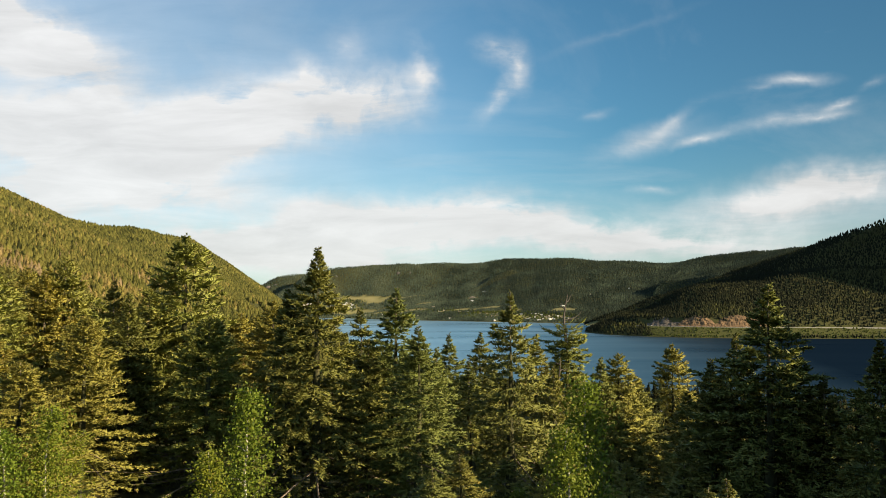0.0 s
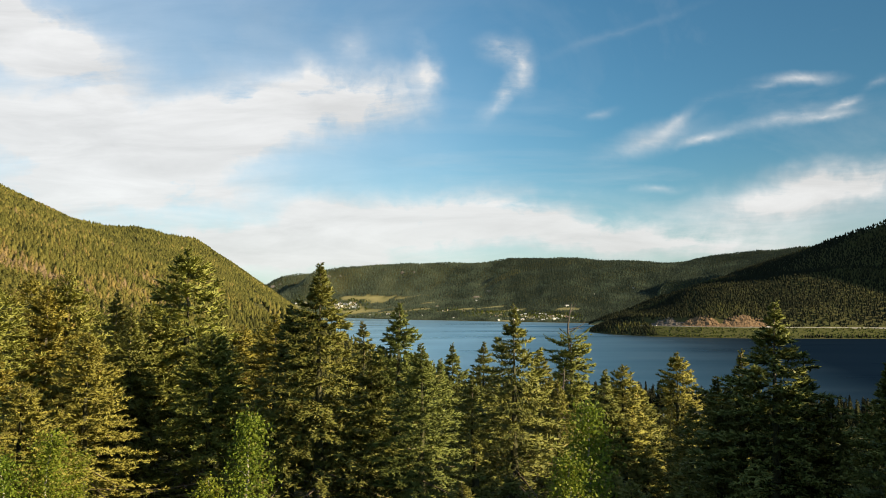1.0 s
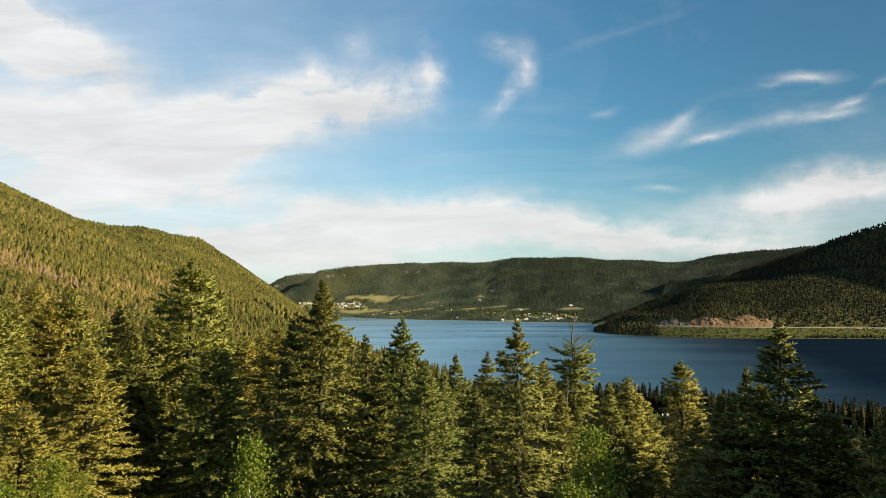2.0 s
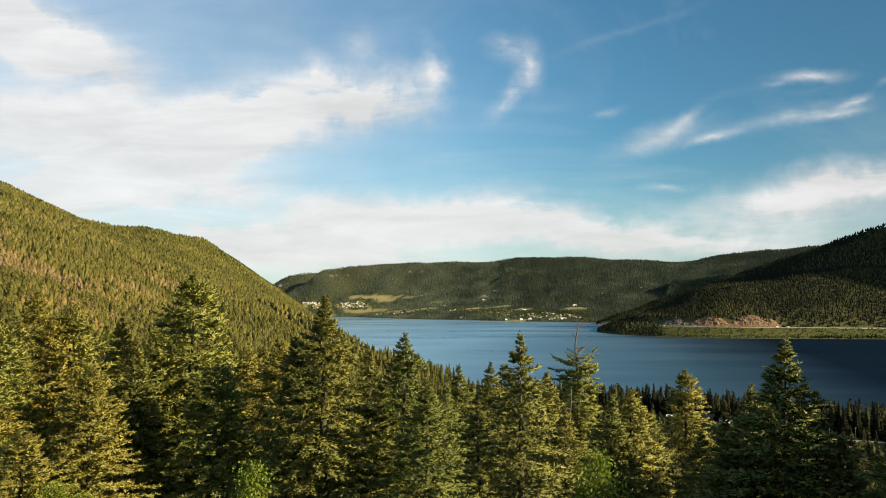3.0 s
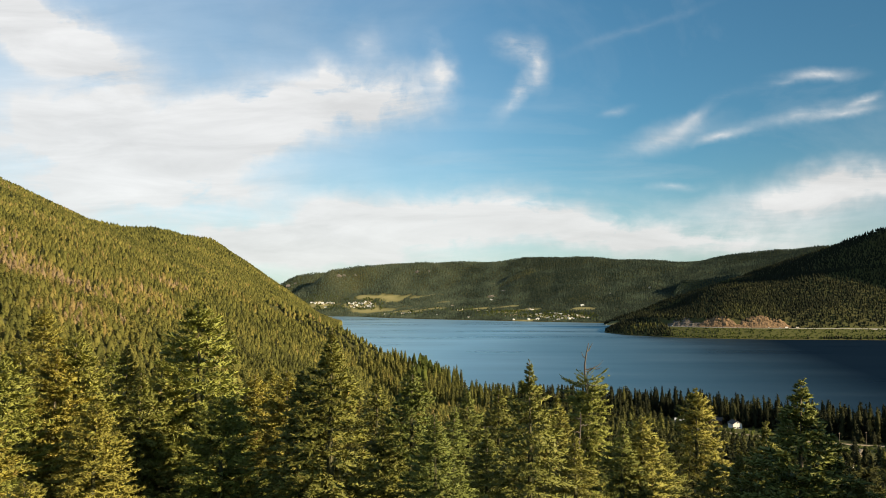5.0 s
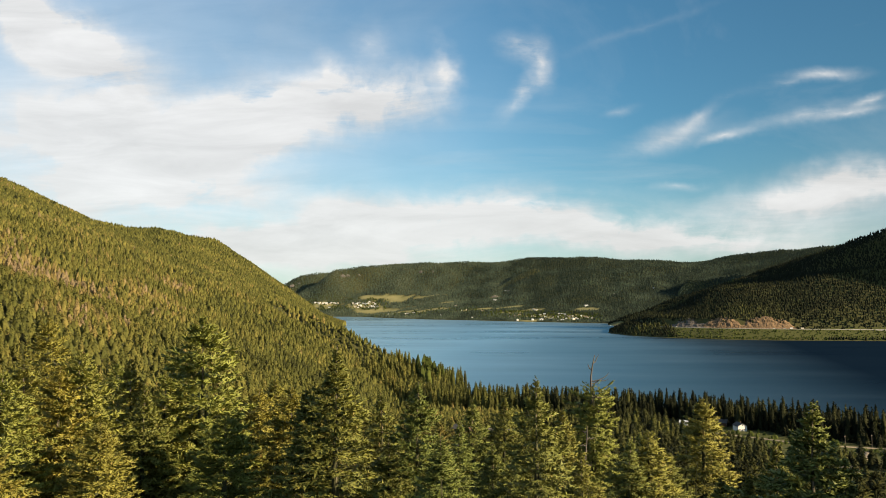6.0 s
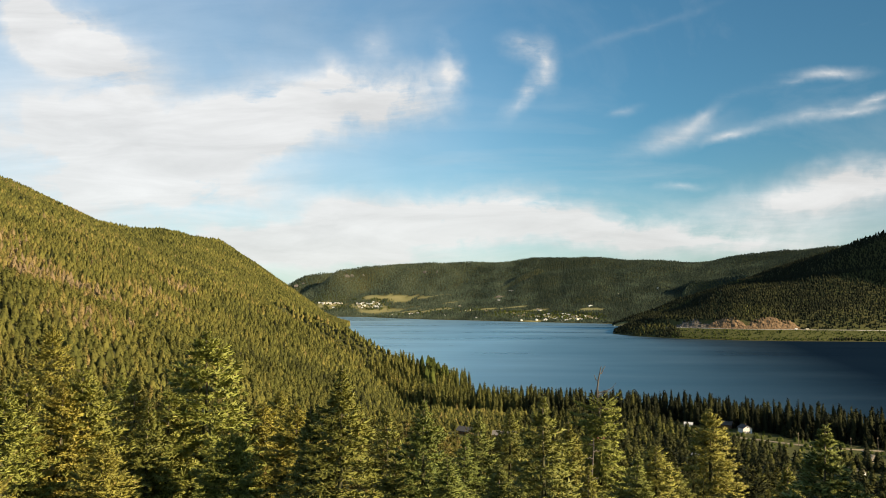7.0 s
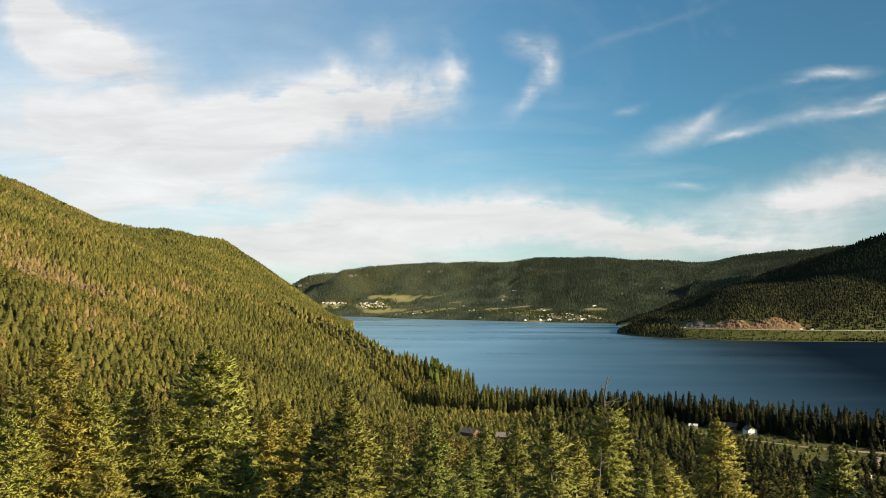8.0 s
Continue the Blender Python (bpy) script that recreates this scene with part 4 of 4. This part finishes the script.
for kind, rows in (("spruce", SPRUCES), ("fir", FIRS), ("birch", BIRCHES)):
    for i, (tx, ty, tz) in enumerate(rows):
        # right-hand firs become greener, darker spruce, whose colour partly stands for shade there
        kind = "spruce" if kind == "fir" and 5 < tx < 30 and tx != 17.4 else "fir" if rows is FIRS else kind
        plant("bare_foot" if (tx, ty) == (-35.5, 80.1) else "flat_top" if (tx, ty) == (17.4, 104.6) else kind + "_behind" if ty > 74 and kind != "birch" else kind, i, tx, ty, tz, {(24.5, 56.1): 1.3, (-10.7, 62.9): 1.15, (-26.7, 76.8): 1.15}.get((tx, ty), 1.0))

# smaller trees between and behind them
rng = np.random.RandomState(5)
spots = [(a[0], a[1]) for a in SPRUCES + FIRS + BIRCHES]
tries = 0
made_count = 0
while made_count < 64 and tries < 6000:
    tries += 1
    ty = rng.uniform(48, 128)
    tx = rng.uniform(-0.66, 0.62) * (ty + 6)
    if min((tx - a) ** 2 + (ty - b) ** 2 for a, b in spots) < 3.6 ** 2:
        continue
    if -26 < tx < 2 and ty < 76:
        continue
    drop = rng.uniform(0.16, 0.27) + max(0, tx / ty) * 0.05 - max(0, -tx / ty) * 0.05
    top = 112 - drop * ty
    g = float(height(tx, ty))
    if top - g < 5 or top - g > 24:
        continue
    spots.append((tx, ty))
    u = rng.uniform()
    plant("birch" if u < 0.1 and ty < 60 and tx < 0.2 * ty else ("small" if ty > 52 else "spruce") if u < 0.6 else ("bushy" if ty > 52 else "fir"), made_count, tx, ty, top, rng.uniform(0.95, 1.2))
    made_count += 1


def branchy_woods():
    """The trees just beyond: the same boughs and sprays in a plainer make, joined into one wood."""
    x, y, u = scatter(-200, 200, 70, 280, 6.9, 9, ring(106, 265))
    made = [conifer_mesh(120 + i, 12.0, 3.0 + 0.3 * (i % 3), 9, 4.2, M_WOODS, 0.6 + 0.05 * i, 0.25, 0.05, 0.08, 3, 2.1, 1.2, 0.8, 4) for i in range(4)]
    rng = np.random.RandomState(9)
    vs, fs, ts, o = [], [], [], 0
    for me in (m[1] for m in made):
        v = np.empty(len(me.vertices) * 3, np.float32)
        me.vertices.foreach_get("co", v)
        f = np.empty(len(me.loops), np.int32)
        me.loops.foreach_get("vertex_index", f)
        vs.append(v.reshape(-1, 3))
        fs.append(f.reshape(-1, 3))
    V, Fc, T, N, o = [], [], [], [], 0
    ground = height(x, y)
    for i in range(len(x)):
        v, f = vs[i % 4], fs[i % 4]
        h, a = 8 + 7 * u[i], rng.uniform(0, 6.28)
        k = h / 12.0
        w = 0.4 + 0.6 * k
        c, s_ = math.cos(a) * w, math.sin(a) * w
        V.append(np.column_stack([v[:, 0] * c - v[:, 1] * s_ + x[i], v[:, 0] * s_ + v[:, 1] * c + y[i], v[:, 2] * k + ground[i] - 0.3]))
        N.append(unit(np.column_stack([(V[-1][:, :2] - (x[i], y[i])) * 0.35, np.full(len(v), 0.5)]) + rng.normal(0, 0.2, (len(v), 3))))
        Fc.append(f + o)
        # tint drops with x: shade on the right carried in the colour
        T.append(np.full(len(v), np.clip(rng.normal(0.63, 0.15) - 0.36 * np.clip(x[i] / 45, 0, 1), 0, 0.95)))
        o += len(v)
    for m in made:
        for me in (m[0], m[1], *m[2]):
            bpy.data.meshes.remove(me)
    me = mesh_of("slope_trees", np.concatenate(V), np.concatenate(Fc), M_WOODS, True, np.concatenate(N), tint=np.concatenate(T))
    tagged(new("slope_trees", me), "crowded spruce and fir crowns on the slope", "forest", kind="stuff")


branchy_woods()
# a row of spruces just outside the view, added to shade the right foreground
for i in range(30):
    ty = 34 + 1.5 * i
    tx = 0.66 * ty + 8 + rng.uniform(-2, 8)
    plant("plain", i, tx, ty, float(height(tx, ty)) + rng.uniform(23, 27), 1.1)
# more unseen trees beside and behind the camera, added to shade the right of the slope
for i in range(32):
    tx, ty = rng.uniform(16, 70), rng.uniform(-25, 45)
    if abs(tx) < 0.75 * ty + 6 or (ty > 12 and tx < 48) or math.hypot(tx, ty) < 14:
        continue
    plant("plain", i, tx, ty, float(height(tx, ty)) + rng.uniform(14, 21))


# ---- dead trees ----
def snag(tx, ty, top, thick, limbs, label, bow=0.45, seed=0):
    """A bare dead tree: a crooked stem and a few twisted branches (height, way, length, rise)."""
    g = float(height(tx, ty)) - 0.2
    h = top - g
    root = tagged(new("dead_tree"), label, "tree")
    root.location = (tx, ty, g)
    t = np.linspace(0, 1, 18)
    stem = np.column_stack([bow * np.sin(t * 13 + seed) * t + 4.0 * np.maximum(t - 0.9, 0) * bow, 0.2 * np.cos(t * 7) * t, t * h])
    part("trunk", tubes("trunk", [(stem, thick * (1 - t) ** 0.6 + 0.045)], M_DEAD, 8), root)
    for z0, way_, ln, up in limbs:
        p = np.array([np.interp(z0, t, stem[:, k]) for k in range(3)])
        o = np.array((math.cos(way_), math.sin(way_), 0))
        q = np.linspace(0, 1, 7)
        pts = p + o * ln * q[:, None] + np.array((0, 0, 1.0)) * (up * q ** 1.6 + 0.10 * np.sin(q * 11 + z0 * 40))[:, None]
        part("branch", tubes("branch", [(pts, 0.085 * (1 - q) ** 0.8 + 0.02)], M_DEAD, 5), root)


snag(17.5, 105.2, 112.3, 0.26, ((0.955, 0.3, 0.9, 1.3), (0.92, 3.0, 0.6, 0.9), (0.85, 0.1, 2.6, 1.5), (0.865, -0.1, 2.4, 0.15), (0.80, 3.3, 0.8, 0.3), (0.78, 0.2, 2.2, -0.2), (0.74, 2.8, 0.9, 0.1), (0.71, 0.3, 3.4, -0.5)),
     "bare grey dead tree with a few twisted branches", 0.35)
snag(15.2, 97.4, 104.0, 0.14, tuple((0.50 + 0.05 * i, (0.2, 3.0, 1.2, 3.4)[i % 4], 0.7 + 0.2 * (i % 3), 0.1) for i in range(10)), "thin pinkish-grey dead stem with short stubs", 0.15, 2)


# ---- houses ----
def prism(points, y0, y1):
    """Corners and faces (as triangles) of an outline in x and z, drawn out along y."""
    n = len(points)
    v = [(x, y0, z) for x, z in points] + [(x, y1, z) for x, z in points]
    f = [(0, k, k + 1) for k in range(1, n - 1)] + [(n, n + k + 1, n + k) for k in range(1, n - 1)]
    for k in range(n):
        a, b = k, (k + 1) % n
        f += [(a, n + a, n + b), (a, n + b, b)]
    return np.array(v, float), np.array(f)


def slab(x0, x1, y0, y1, z0, z1):
    return prism([(x0, z0), (x1, z0), (x1, z1), (x0, z1)], y0, y1)


def solid(name, shapes, mat):
    vs, fs, o = [], [], 0
    for v, f in shapes:
        vs.append(v)
        fs.append(f + o)
        o += len(v)
    return mesh_of(name, np.concatenate(vs), np.concatenate(fs), mat)


def gable_house(w, l, h, rise, wall_mat, roof_mat, label, detail=True, chimney=False):
    """A house with its gable to -y: walls, a roof of two thick slopes, door and windows."""
    root = tagged(new("house"), label, "house")
    part("wall", solid("wall", [prism([(-w / 2, -3), (w / 2, -3), (w / 2, h), (0, h + rise), (-w / 2, h)], -l / 2, l / 2)], wall_mat), root)
    o, t, e = 0.6, 0.3, 0.6 * rise / (w / 2)
    for sg in (-1, 1):
        pts = [(0, h + rise + 0.02), (sg * (w / 2 + o), h - e + 0.02), (sg * (w / 2 + o), h - e + t), (0, h + rise + t)]
        part("roof_slope", solid("roof_slope", [prism(pts if sg < 0 else pts[::-1], -l / 2 - o, l / 2 + o)], roof_mat), root)
    if detail:
        for x0, z0, ww, hh in ((-0.30 * w, 1.0, 1.5, 1.2), (0.24 * w, 1.0, 1.7, 1.2), (0.0, h + 0.25 * rise, 1.3, 1.0)):
            win = part("window", solid("window", [slab(x0 - ww / 2 - .1, x0 + ww / 2 + .1, -l / 2 - .06, -l / 2 - .003, z0 - .1, z0 + hh + .1)], M_WHITE), root)
            part("pane", solid("pane", [slab(x0 - ww / 2, x0 + ww / 2, -l / 2 - .09, -l / 2 - .063, z0, z0 + hh)], M_GLASS), win)
        part("door", solid("door", [slab(-0.02 * w, -0.02 * w + 1.0, -l / 2 - .07, -l / 2 - .003, 0, 2.05)], M_BROWN), root)
        for k in (-0.25, 0.25):
            part("window", solid("window", [slab(w / 2 + .003, w / 2 + .07, k * l - .8, k * l + .8, 1.0, 2.2)], M_GLASS), root)
    if chimney:
        part("chimney", solid("chimney", [slab(w * .12, w * .12 + .7, l * .1, l * .1 + .7, h + rise * .5, h + rise + 1.0)], M_ROCK), root)
    return root


def stand(ob, x, y, turn, sink=0.0, size=1.0):
    ob.matrix_basis = pose(x, y, float(height(x, y)) - sink, 0, 0, turn) @ Matrix.Scale(size, 4)
    return ob


stand(gable_house(9.5, 11, 5.2, 2.8, M_WHITE, M_ROOF, "white two-storey house with a dark gable roof in a clearing", True, True), 232, 642, 8, 0, 0.82)
stand(gable_house(9, 15, 3.4, 2.4, M_BROWN, M_ROOF, "low dark house with a long shingle roof beside trees"), 224, 672, 62)
stand(gable_house(6, 6.5, 2.6, 1.4, M_WHITE, M_METAL, "small white house with a pale metal roof among trees"), 192, 666, 70)
stand(gable_house(4, 6, 2.2, 0.9, M_CREAM, M_METAL, "small pale shed in a gap between trees", False), 142, 475, 40)
stand(gable_house(9, 12, 3.2, 2.6, M_BROWN, M_ROOF, "brown timber cabin with a dark roof in the woods", True, True), -3, 573, 55)
stand(gable_house(10, 12, 3.2, 3.0, M_WHITE, M_ROOF_TAN, "white house with a tan shingle roof among trees", True, True), 225, 449, 40, 0, 0.72)
stand(gable_house(10, 16, 3.0, 2.2, M_BROWN, M_ROOF_GREY, "low house with a weathered grey roof half hidden by trees", True), 25, 552, 80)
stand(gable_house(8, 11, 3.0, 2.6, M_BROWN, M_ROOF_RUST, "small house with a rust-red roof half hidden by trees", True), 92, 545, 70)

VILLAGE = [(-854, 4173), (-828, 4160), (-806, 4169), (-780, 4156), (-760, 4171), (-736, 4170), (-761, 4126), (-635, 4160), (-614, 4135), (-605, 4157), (-586, 4116), (-575, 4146), (-555, 4127), (-546, 4147), (-521, 4093),
           (-502, 4076), (-595, 4085), (-614, 4098), (-487, 4095), (-536, 4077), (-561, 4090), (-402, 3856), (-303, 3792), (-268, 3791), (-123, 3632), (-51, 3856), (-23, 3713), (3, 3712), (83, 3638), (123, 3623), (36, 3491)]
TOWN = [(123, 3620), (326, 3581), (337, 3557), (342, 3422), (363, 3427), (407, 3421), (429, 3396), (446, 3373), (426, 3310), (478, 3342), (511, 3315), (444, 3283), (399, 3225), (420, 3235), (231, 3318),
        (297, 3300), (334, 3275), (470, 3255), (535, 2926), (560, 2885), (577, 2853), (594, 2842), (520, 3290), (573, 3538), (486, 3283), (378, 3285), (747, 3742), (947, 3753), (1274, 3701), (224, 4088), (155, 3909)]
FAR_HOUSES = [
    gable_house(11, 16, 5.0, 2.6, M_WHITE, M_METAL, "far white lakeside house with a pale roof", False),
    gable_house(10, 18, 4.0, 2.4, M_WHITE, M_ROOF, "far white lakeside house with a dark roof", False),
    gable_house(12, 20, 4.5, 2.2, M_CREAM, M_METAL, "far cream lakeside house with a pale roof", False),
    gable_house(10, 15, 4.5, 2.8, M_CREAM, M_ROOF_TAN, "far cream lakeside house with a tan roof", False),
]
rng = np.random.RandomState(78)
VILLAGE += [(float(rng.uniform(-640, -490)), float(rng.uniform(4085, 4165))) for _ in range(16)]
VILLAGE += [(-850.0 + 21 * i, 4168.0 + rng.uniform(-5, 5)) for i in range(7)]
TOWN += [(t, 3520 - 0.62 * (t - 120) + float(rng.uniform(-70, 20))) for t in rng.uniform(200, 580, 22)]
rng = np.random.RandomState(77)
for i, (hx, hy) in enumerate(VILLAGE + TOWN):
    k = rng.randint(0, 4) if i >= 4 else i
    turn, size = rng.choice([8, 75, 100, -10]) + rng.normal(0, 8), rng.uniform(0.7, 1.0)
    if i < 4:
        ob = stand(FAR_HOUSES[i], hx, hy, turn, 0, size)
    else:
        kept = FAR_HOUSES[k].scale.copy()
        FAR_HOUSES[k].scale = (1, 1, 1)
        ob = copy_thing(FAR_HOUSES[k], pose(hx, hy, float(height(hx, hy)), 0, 0, turn) @ Matrix.Scale(size, 4))
        FAR_HOUSES[k].scale = kept
    ob["group"] = "houses of the village across the lake" if i < len(VILLAGE) else "houses of the lakeside town"


def outcrop(x, y, wide, high, seed, label):
    """A weathered cliff that stands out of the wooded ridge: a rugged slab of ledges, its back sunk in the slope."""
    rng_ = np.random.RandomState(seed)
    n, m = 22, 9
    g = float(height(x, y))
    v = []
    for i in range(n):
        a = i / (n - 1)
        top = high * (0.35 + 0.65 * math.sin(math.pi * a) ** 0.6) * rng_.uniform(0.8, 1.15)
        for j in range(m):
            b = j / (m - 1)
            v.append(((a - 0.5) * wide + rng_.normal(0, 0.8), -high * 0.5 * (1 - b) - 5 * math.sin(math.pi * b) * rng_.uniform(0.4, 1.2) + 12 * b, -6 + (top + 6) * b + rng_.normal(0, 0.6)))
        v.append(((a - 0.5) * wide, 45, -8))
    m += 1
    f = [(i * m + j, (i + 1) * m + j, (i + 1) * m + j + 1, i * m + j + 1) for i in range(n - 1) for j in range(m - 1)]
    ob = tagged(new("rock_outcrop", mesh_of("rock_outcrop", np.array(v), np.array(f), M_CLIFF)), label, "cliff", "rock outcrops on the ridge")
    ob.matrix_basis = pose(x, y, g + 2, 0, 0, -math.degrees(math.atan2(x, y)))


for i, (ox, oy, ow, oh) in enumerate(((-745, 4452, 34, 13), (-716, 4470, 20, 10), (-650, 4500, 16, 9), (-278, 4600, 24, 13), (-205, 4612, 14, 9), (-1080, 4580, 36, 12), (-1040, 4600, 20, 9), (160, 3992, 34, 7), (235, 4060, 16, 6))):
    outcrop(ox, oy, ow, oh, 200 + i, "pale weathered rock outcrop among far conifers")


# ---- road, rock cut and vehicles ----
def inland(distance, x0, x1, step=6.0):
    """Points of the line that runs inland of the far road shore at that distance, by rising x."""
    k = np.array(ROAD_SHORE[3:], float)
    d = np.concatenate([[0], np.cumsum(np.hypot(*np.diff(k, axis=0).T))])
    t = np.arange(0, d[-1], step)
    q = np.column_stack([np.interp(t, d, k[:, 0]), np.interp(t, d, k[:, 1])])
    kernel = np.ones(41) / 41
    pad = np.concatenate([np.repeat(q[:1], 20, 0), q, np.repeat(q[-1:], 20, 0)])
    q = np.column_stack([np.convolve(pad[:, 0], kernel, "valid"), np.convolve(pad[:, 1], kernel, "valid")])
    w = np.gradient(q, axis=0)
    w /= np.linalg.norm(w, axis=1)[:, None]
    q = q + np.column_stack([-w[:, 1], w[:, 0]]) * distance
    ok = (q[:, 0] > x0) & (q[:, 0] < x1)
    return q[ok], w[ok]


def build_road():
    q, w = inland(67, 520, 1260)
    z = np.clip(height(q[:, 0], q[:, 1]), 20, 28) + 0.5
    z = np.convolve(np.concatenate([np.repeat(z[:1], 8), z, np.repeat(z[-1:], 8)]), np.ones(17) / 17, "valid")
    side = np.column_stack([-w[:, 1], w[:, 0]])
    n = len(q)
    rows_ = []
    for off, dz in ((-7.5, -2.5), (-6.5, 0.0), (6.5, 0.0), (7.5, -2.5)):
        rows_.append(np.column_stack([q + side * off, z + dz]))
    v = np.stack(rows_, 1).reshape(-1, 3)
    f = [(i * 4 + k, i * 4 + k + 1, i * 4 + k + 5, i * 4 + k + 4) for i in range(n - 1) for k in range(3)]
    tagged(new("road", mesh_of("road", v, np.array(f), M_ASPHALT)), "pale two-lane road along the far shore", "road", kind="structure")
    return q, z, w


ROAD, ROAD_Z, ROAD_WAY = build_road()


def rock_face(x0, x1, high, seed, label, mat=M_ROCK):
    """A blasted cliff behind the road: a rugged wall of ledges and clefts, with earth at its foot."""
    q, w = inland(79, x0, x1, 2.5)
    side = np.column_stack([-w[:, 1], w[:, 0]])
    m = 18
    v = []
    n = len(q)
    for i in range(n):
        u = i / (n - 1)
        top = high * (0.2 + 0.8 * math.sin(math.pi * u) ** 0.5) * (1.02 + 0.2 * noise.noise(Vector((u * 5, seed, 0))))
        for j in range(m):
            t = j / (m - 1)
            jut = noise.noise(Vector((i * 0.16, t * 3, seed))) * 4 + noise.noise(Vector((i * 0.5, t * 9, seed + 4))) * 1.8
            step_ = (round(t * 3) / 3 - t) * 7
            off = -4 + t * 30 + (jut + step_) * math.sin(math.pi * min(1, t * 1.05))
            v.append((*(q[i] + side[i] * off), 25.5 + top * t + 2.0 * t * noise.noise(Vector((i * 0.4, t * 6, seed + 9)))))
        v.append((*(q[i] + side[i] * 46), 25.5 + top * 0.8))
    m += 1
    f = [(i * m + j, (i + 1) * m + j, (i + 1) * m + j + 1, i * m + j + 1) for i in range(n - 1) for j in range(m - 1)]
    tagged(new("cliff", mesh_of("cliff", np.array(v), np.array(f), mat)), label, "cliff")


rock_face(586, 694, 25, 15, "grey scree slope beside the road", M_TALUS)
rock_face(660, 775, 32, 3, "orange-brown blasted rock face beside the road")
rock_face(752, 908, 33, 8, "long orange-brown rock face with ledges beside the road")


def vehicle(kind, paint, label):
    """A car or a tall van, its nose to +x: body, glass, four wheels."""
    root = tagged(new(kind), label, "vehicle")
    if kind == "car":
        part("body", solid("body", [prism([(-2.2, .35), (2.2, .35), (2.25, .8), (1.3, .95), (.7, 1.5), (-1.3, 1.5), (-2.2, 1.0)], -.88, .88)], paint), root)
        part("glass", solid("glass", [prism([(1.22, .97), (.66, 1.46), (-1.25, 1.46), (-1.9, 1.05)], -.90, .90)], M_GLASS), root)
    else:
        part("body", solid("body", [prism([(-3.6, .4), (3.4, .4), (3.5, 1.3), (2.7, 1.6), (2.3, 2.2), (2.5, 3.1), (-3.6, 3.1)], -1.15, 1.15)], paint), root)
        part("glass", solid("glass", [prism([(3.3, 1.38), (2.68, 1.62), (2.34, 2.15), (2.1, 1.4)], -1.17, 1.17)], M_GLASS), root)
    ax = (1.4, -1.4) if kind == "car" else (2.2, -2.2)
    for wx in ax:
        for wy in (-.8, .8):
            a = np.linspace(0, 2 * math.pi, 13)[:-1]
            part("wheel", solid("wheel", [prism([(wx + .36 * math.cos(k), .36 + .36 * math.sin(k)) for k in a], wy - .12, wy + .12)], M_TYRE), root)
    return root


for kind, paint, label, vx in (("car", M_WHITE, "white car on the lakeside road", 606), ("van", M_WHITE, "tall white camper van on the lakeside road", 883), ("car", M_METAL, "silver car on the lakeside road", 868),
                               ("van", M_CREAM, "cream van on the lakeside road", 914), ("car", M_WHITE, "white car on the lakeside road", 841)):
    k = int(np.argmin(np.abs(ROAD[:, 0] - vx) + 1000 * (ROAD[:, 1] > 2180)))
    side = np.array((-ROAD_WAY[k][1], ROAD_WAY[k][0])) * -2.2
    vehicle(kind, paint, label).matrix_basis = pose(ROAD[k][0] + side[0], ROAD[k][1] + side[1], ROAD_Z[k] + 0.01, 0, 0, math.degrees(math.atan2(ROAD_WAY[k][1], ROAD_WAY[k][0]))) @ Matrix.Scale(1.25, 4)


# ---- gravel drive between the near houses ----
def build_drive(line, half, label):
    line = np.array(line, float)
    d = np.concatenate([[0], np.cumsum(np.hypot(*np.diff(line, axis=0).T))])
    t = np.arange(0, d[-1], 2.0)
    q = np.column_stack([np.interp(t, d, line[:, 0]), np.interp(t, d, line[:, 1])])
    pad = np.concatenate([np.repeat(q[:1], 6, 0), q, np.repeat(q[-1:], 6, 0)])
    q = np.column_stack([np.convolve(pad[:, k], np.ones(13) / 13, "valid") for k in (0, 1)])
    w = np.gradient(q, axis=0)
    w /= np.linalg.norm(w, axis=1)[:, None]
    side = np.column_stack([-w[:, 1], w[:, 0]])
    rows_ = []
    for off, up in ((-half - 0.6, -0.5), (-half, 0.35), (0, 0.5), (half, 0.35), (half + 0.6, -0.5)):
        e = q + side * off
        rows_.append(np.column_stack([e, np.maximum(height(e[:, 0], e[:, 1]), height(q[:, 0], q[:, 1]) - 0.4) + up]))
    n, k = len(q), len(rows_)
    v = np.stack(rows_, 1).reshape(-1, 3)
    f = [(i * k + j, i * k + j + 1, (i + 1) * k + j + 1, (i + 1) * k + j) for i in range(n - 1) for j in range(k - 1)]
    tagged(new("gravel_road", mesh_of("gravel_road", v, np.array(f), M_GRAVEL, True)), label, "road", kind="structure")


build_drive([(186, 636), (205, 612), (226, 598), (250, 578), (268, 570), (300, 566), (350, 560), (430, 520)], 2.2, "pale gravel drive past the white house and the fields")
build_drive([(232, 462), (262, 505), (285, 540), (290, 566)], 2.0, "pale gravel track between the fields")


# ---- power line by the near fields ----
def power_pole(x, y, turn):
    root = tagged(new("power_pole"), "slim wooden power pole with a short crossarm", "pole", "power poles by the fields")
    z = np.linspace(-1, 10.5, 6)
    part("pole", tubes("pole", [(np.column_stack([z * 0, z * 0, z]), 0.17 - 0.006 * z)], M_POLE, 8), root)
    part("crossarm", solid("crossarm", [slab(-1.1, 1.1, -.09, .09, 9.6, 9.8)], M_POLE), root)
    for k in (-0.95, 0.95):
        part("insulator", tubes("insulator", [([(k, 0, 9.8), (k, 0, 9.95), (k, 0, 10.1)], [.05, .08, .04])], M_GLASS, 6), root)
    root.matrix_basis = pose(x, y, float(height(x, y)), 0, 0, turn)


for px_, py_ in ((246, 572), (275, 553), (300, 564)):
    power_pole(px_, py_, 40)
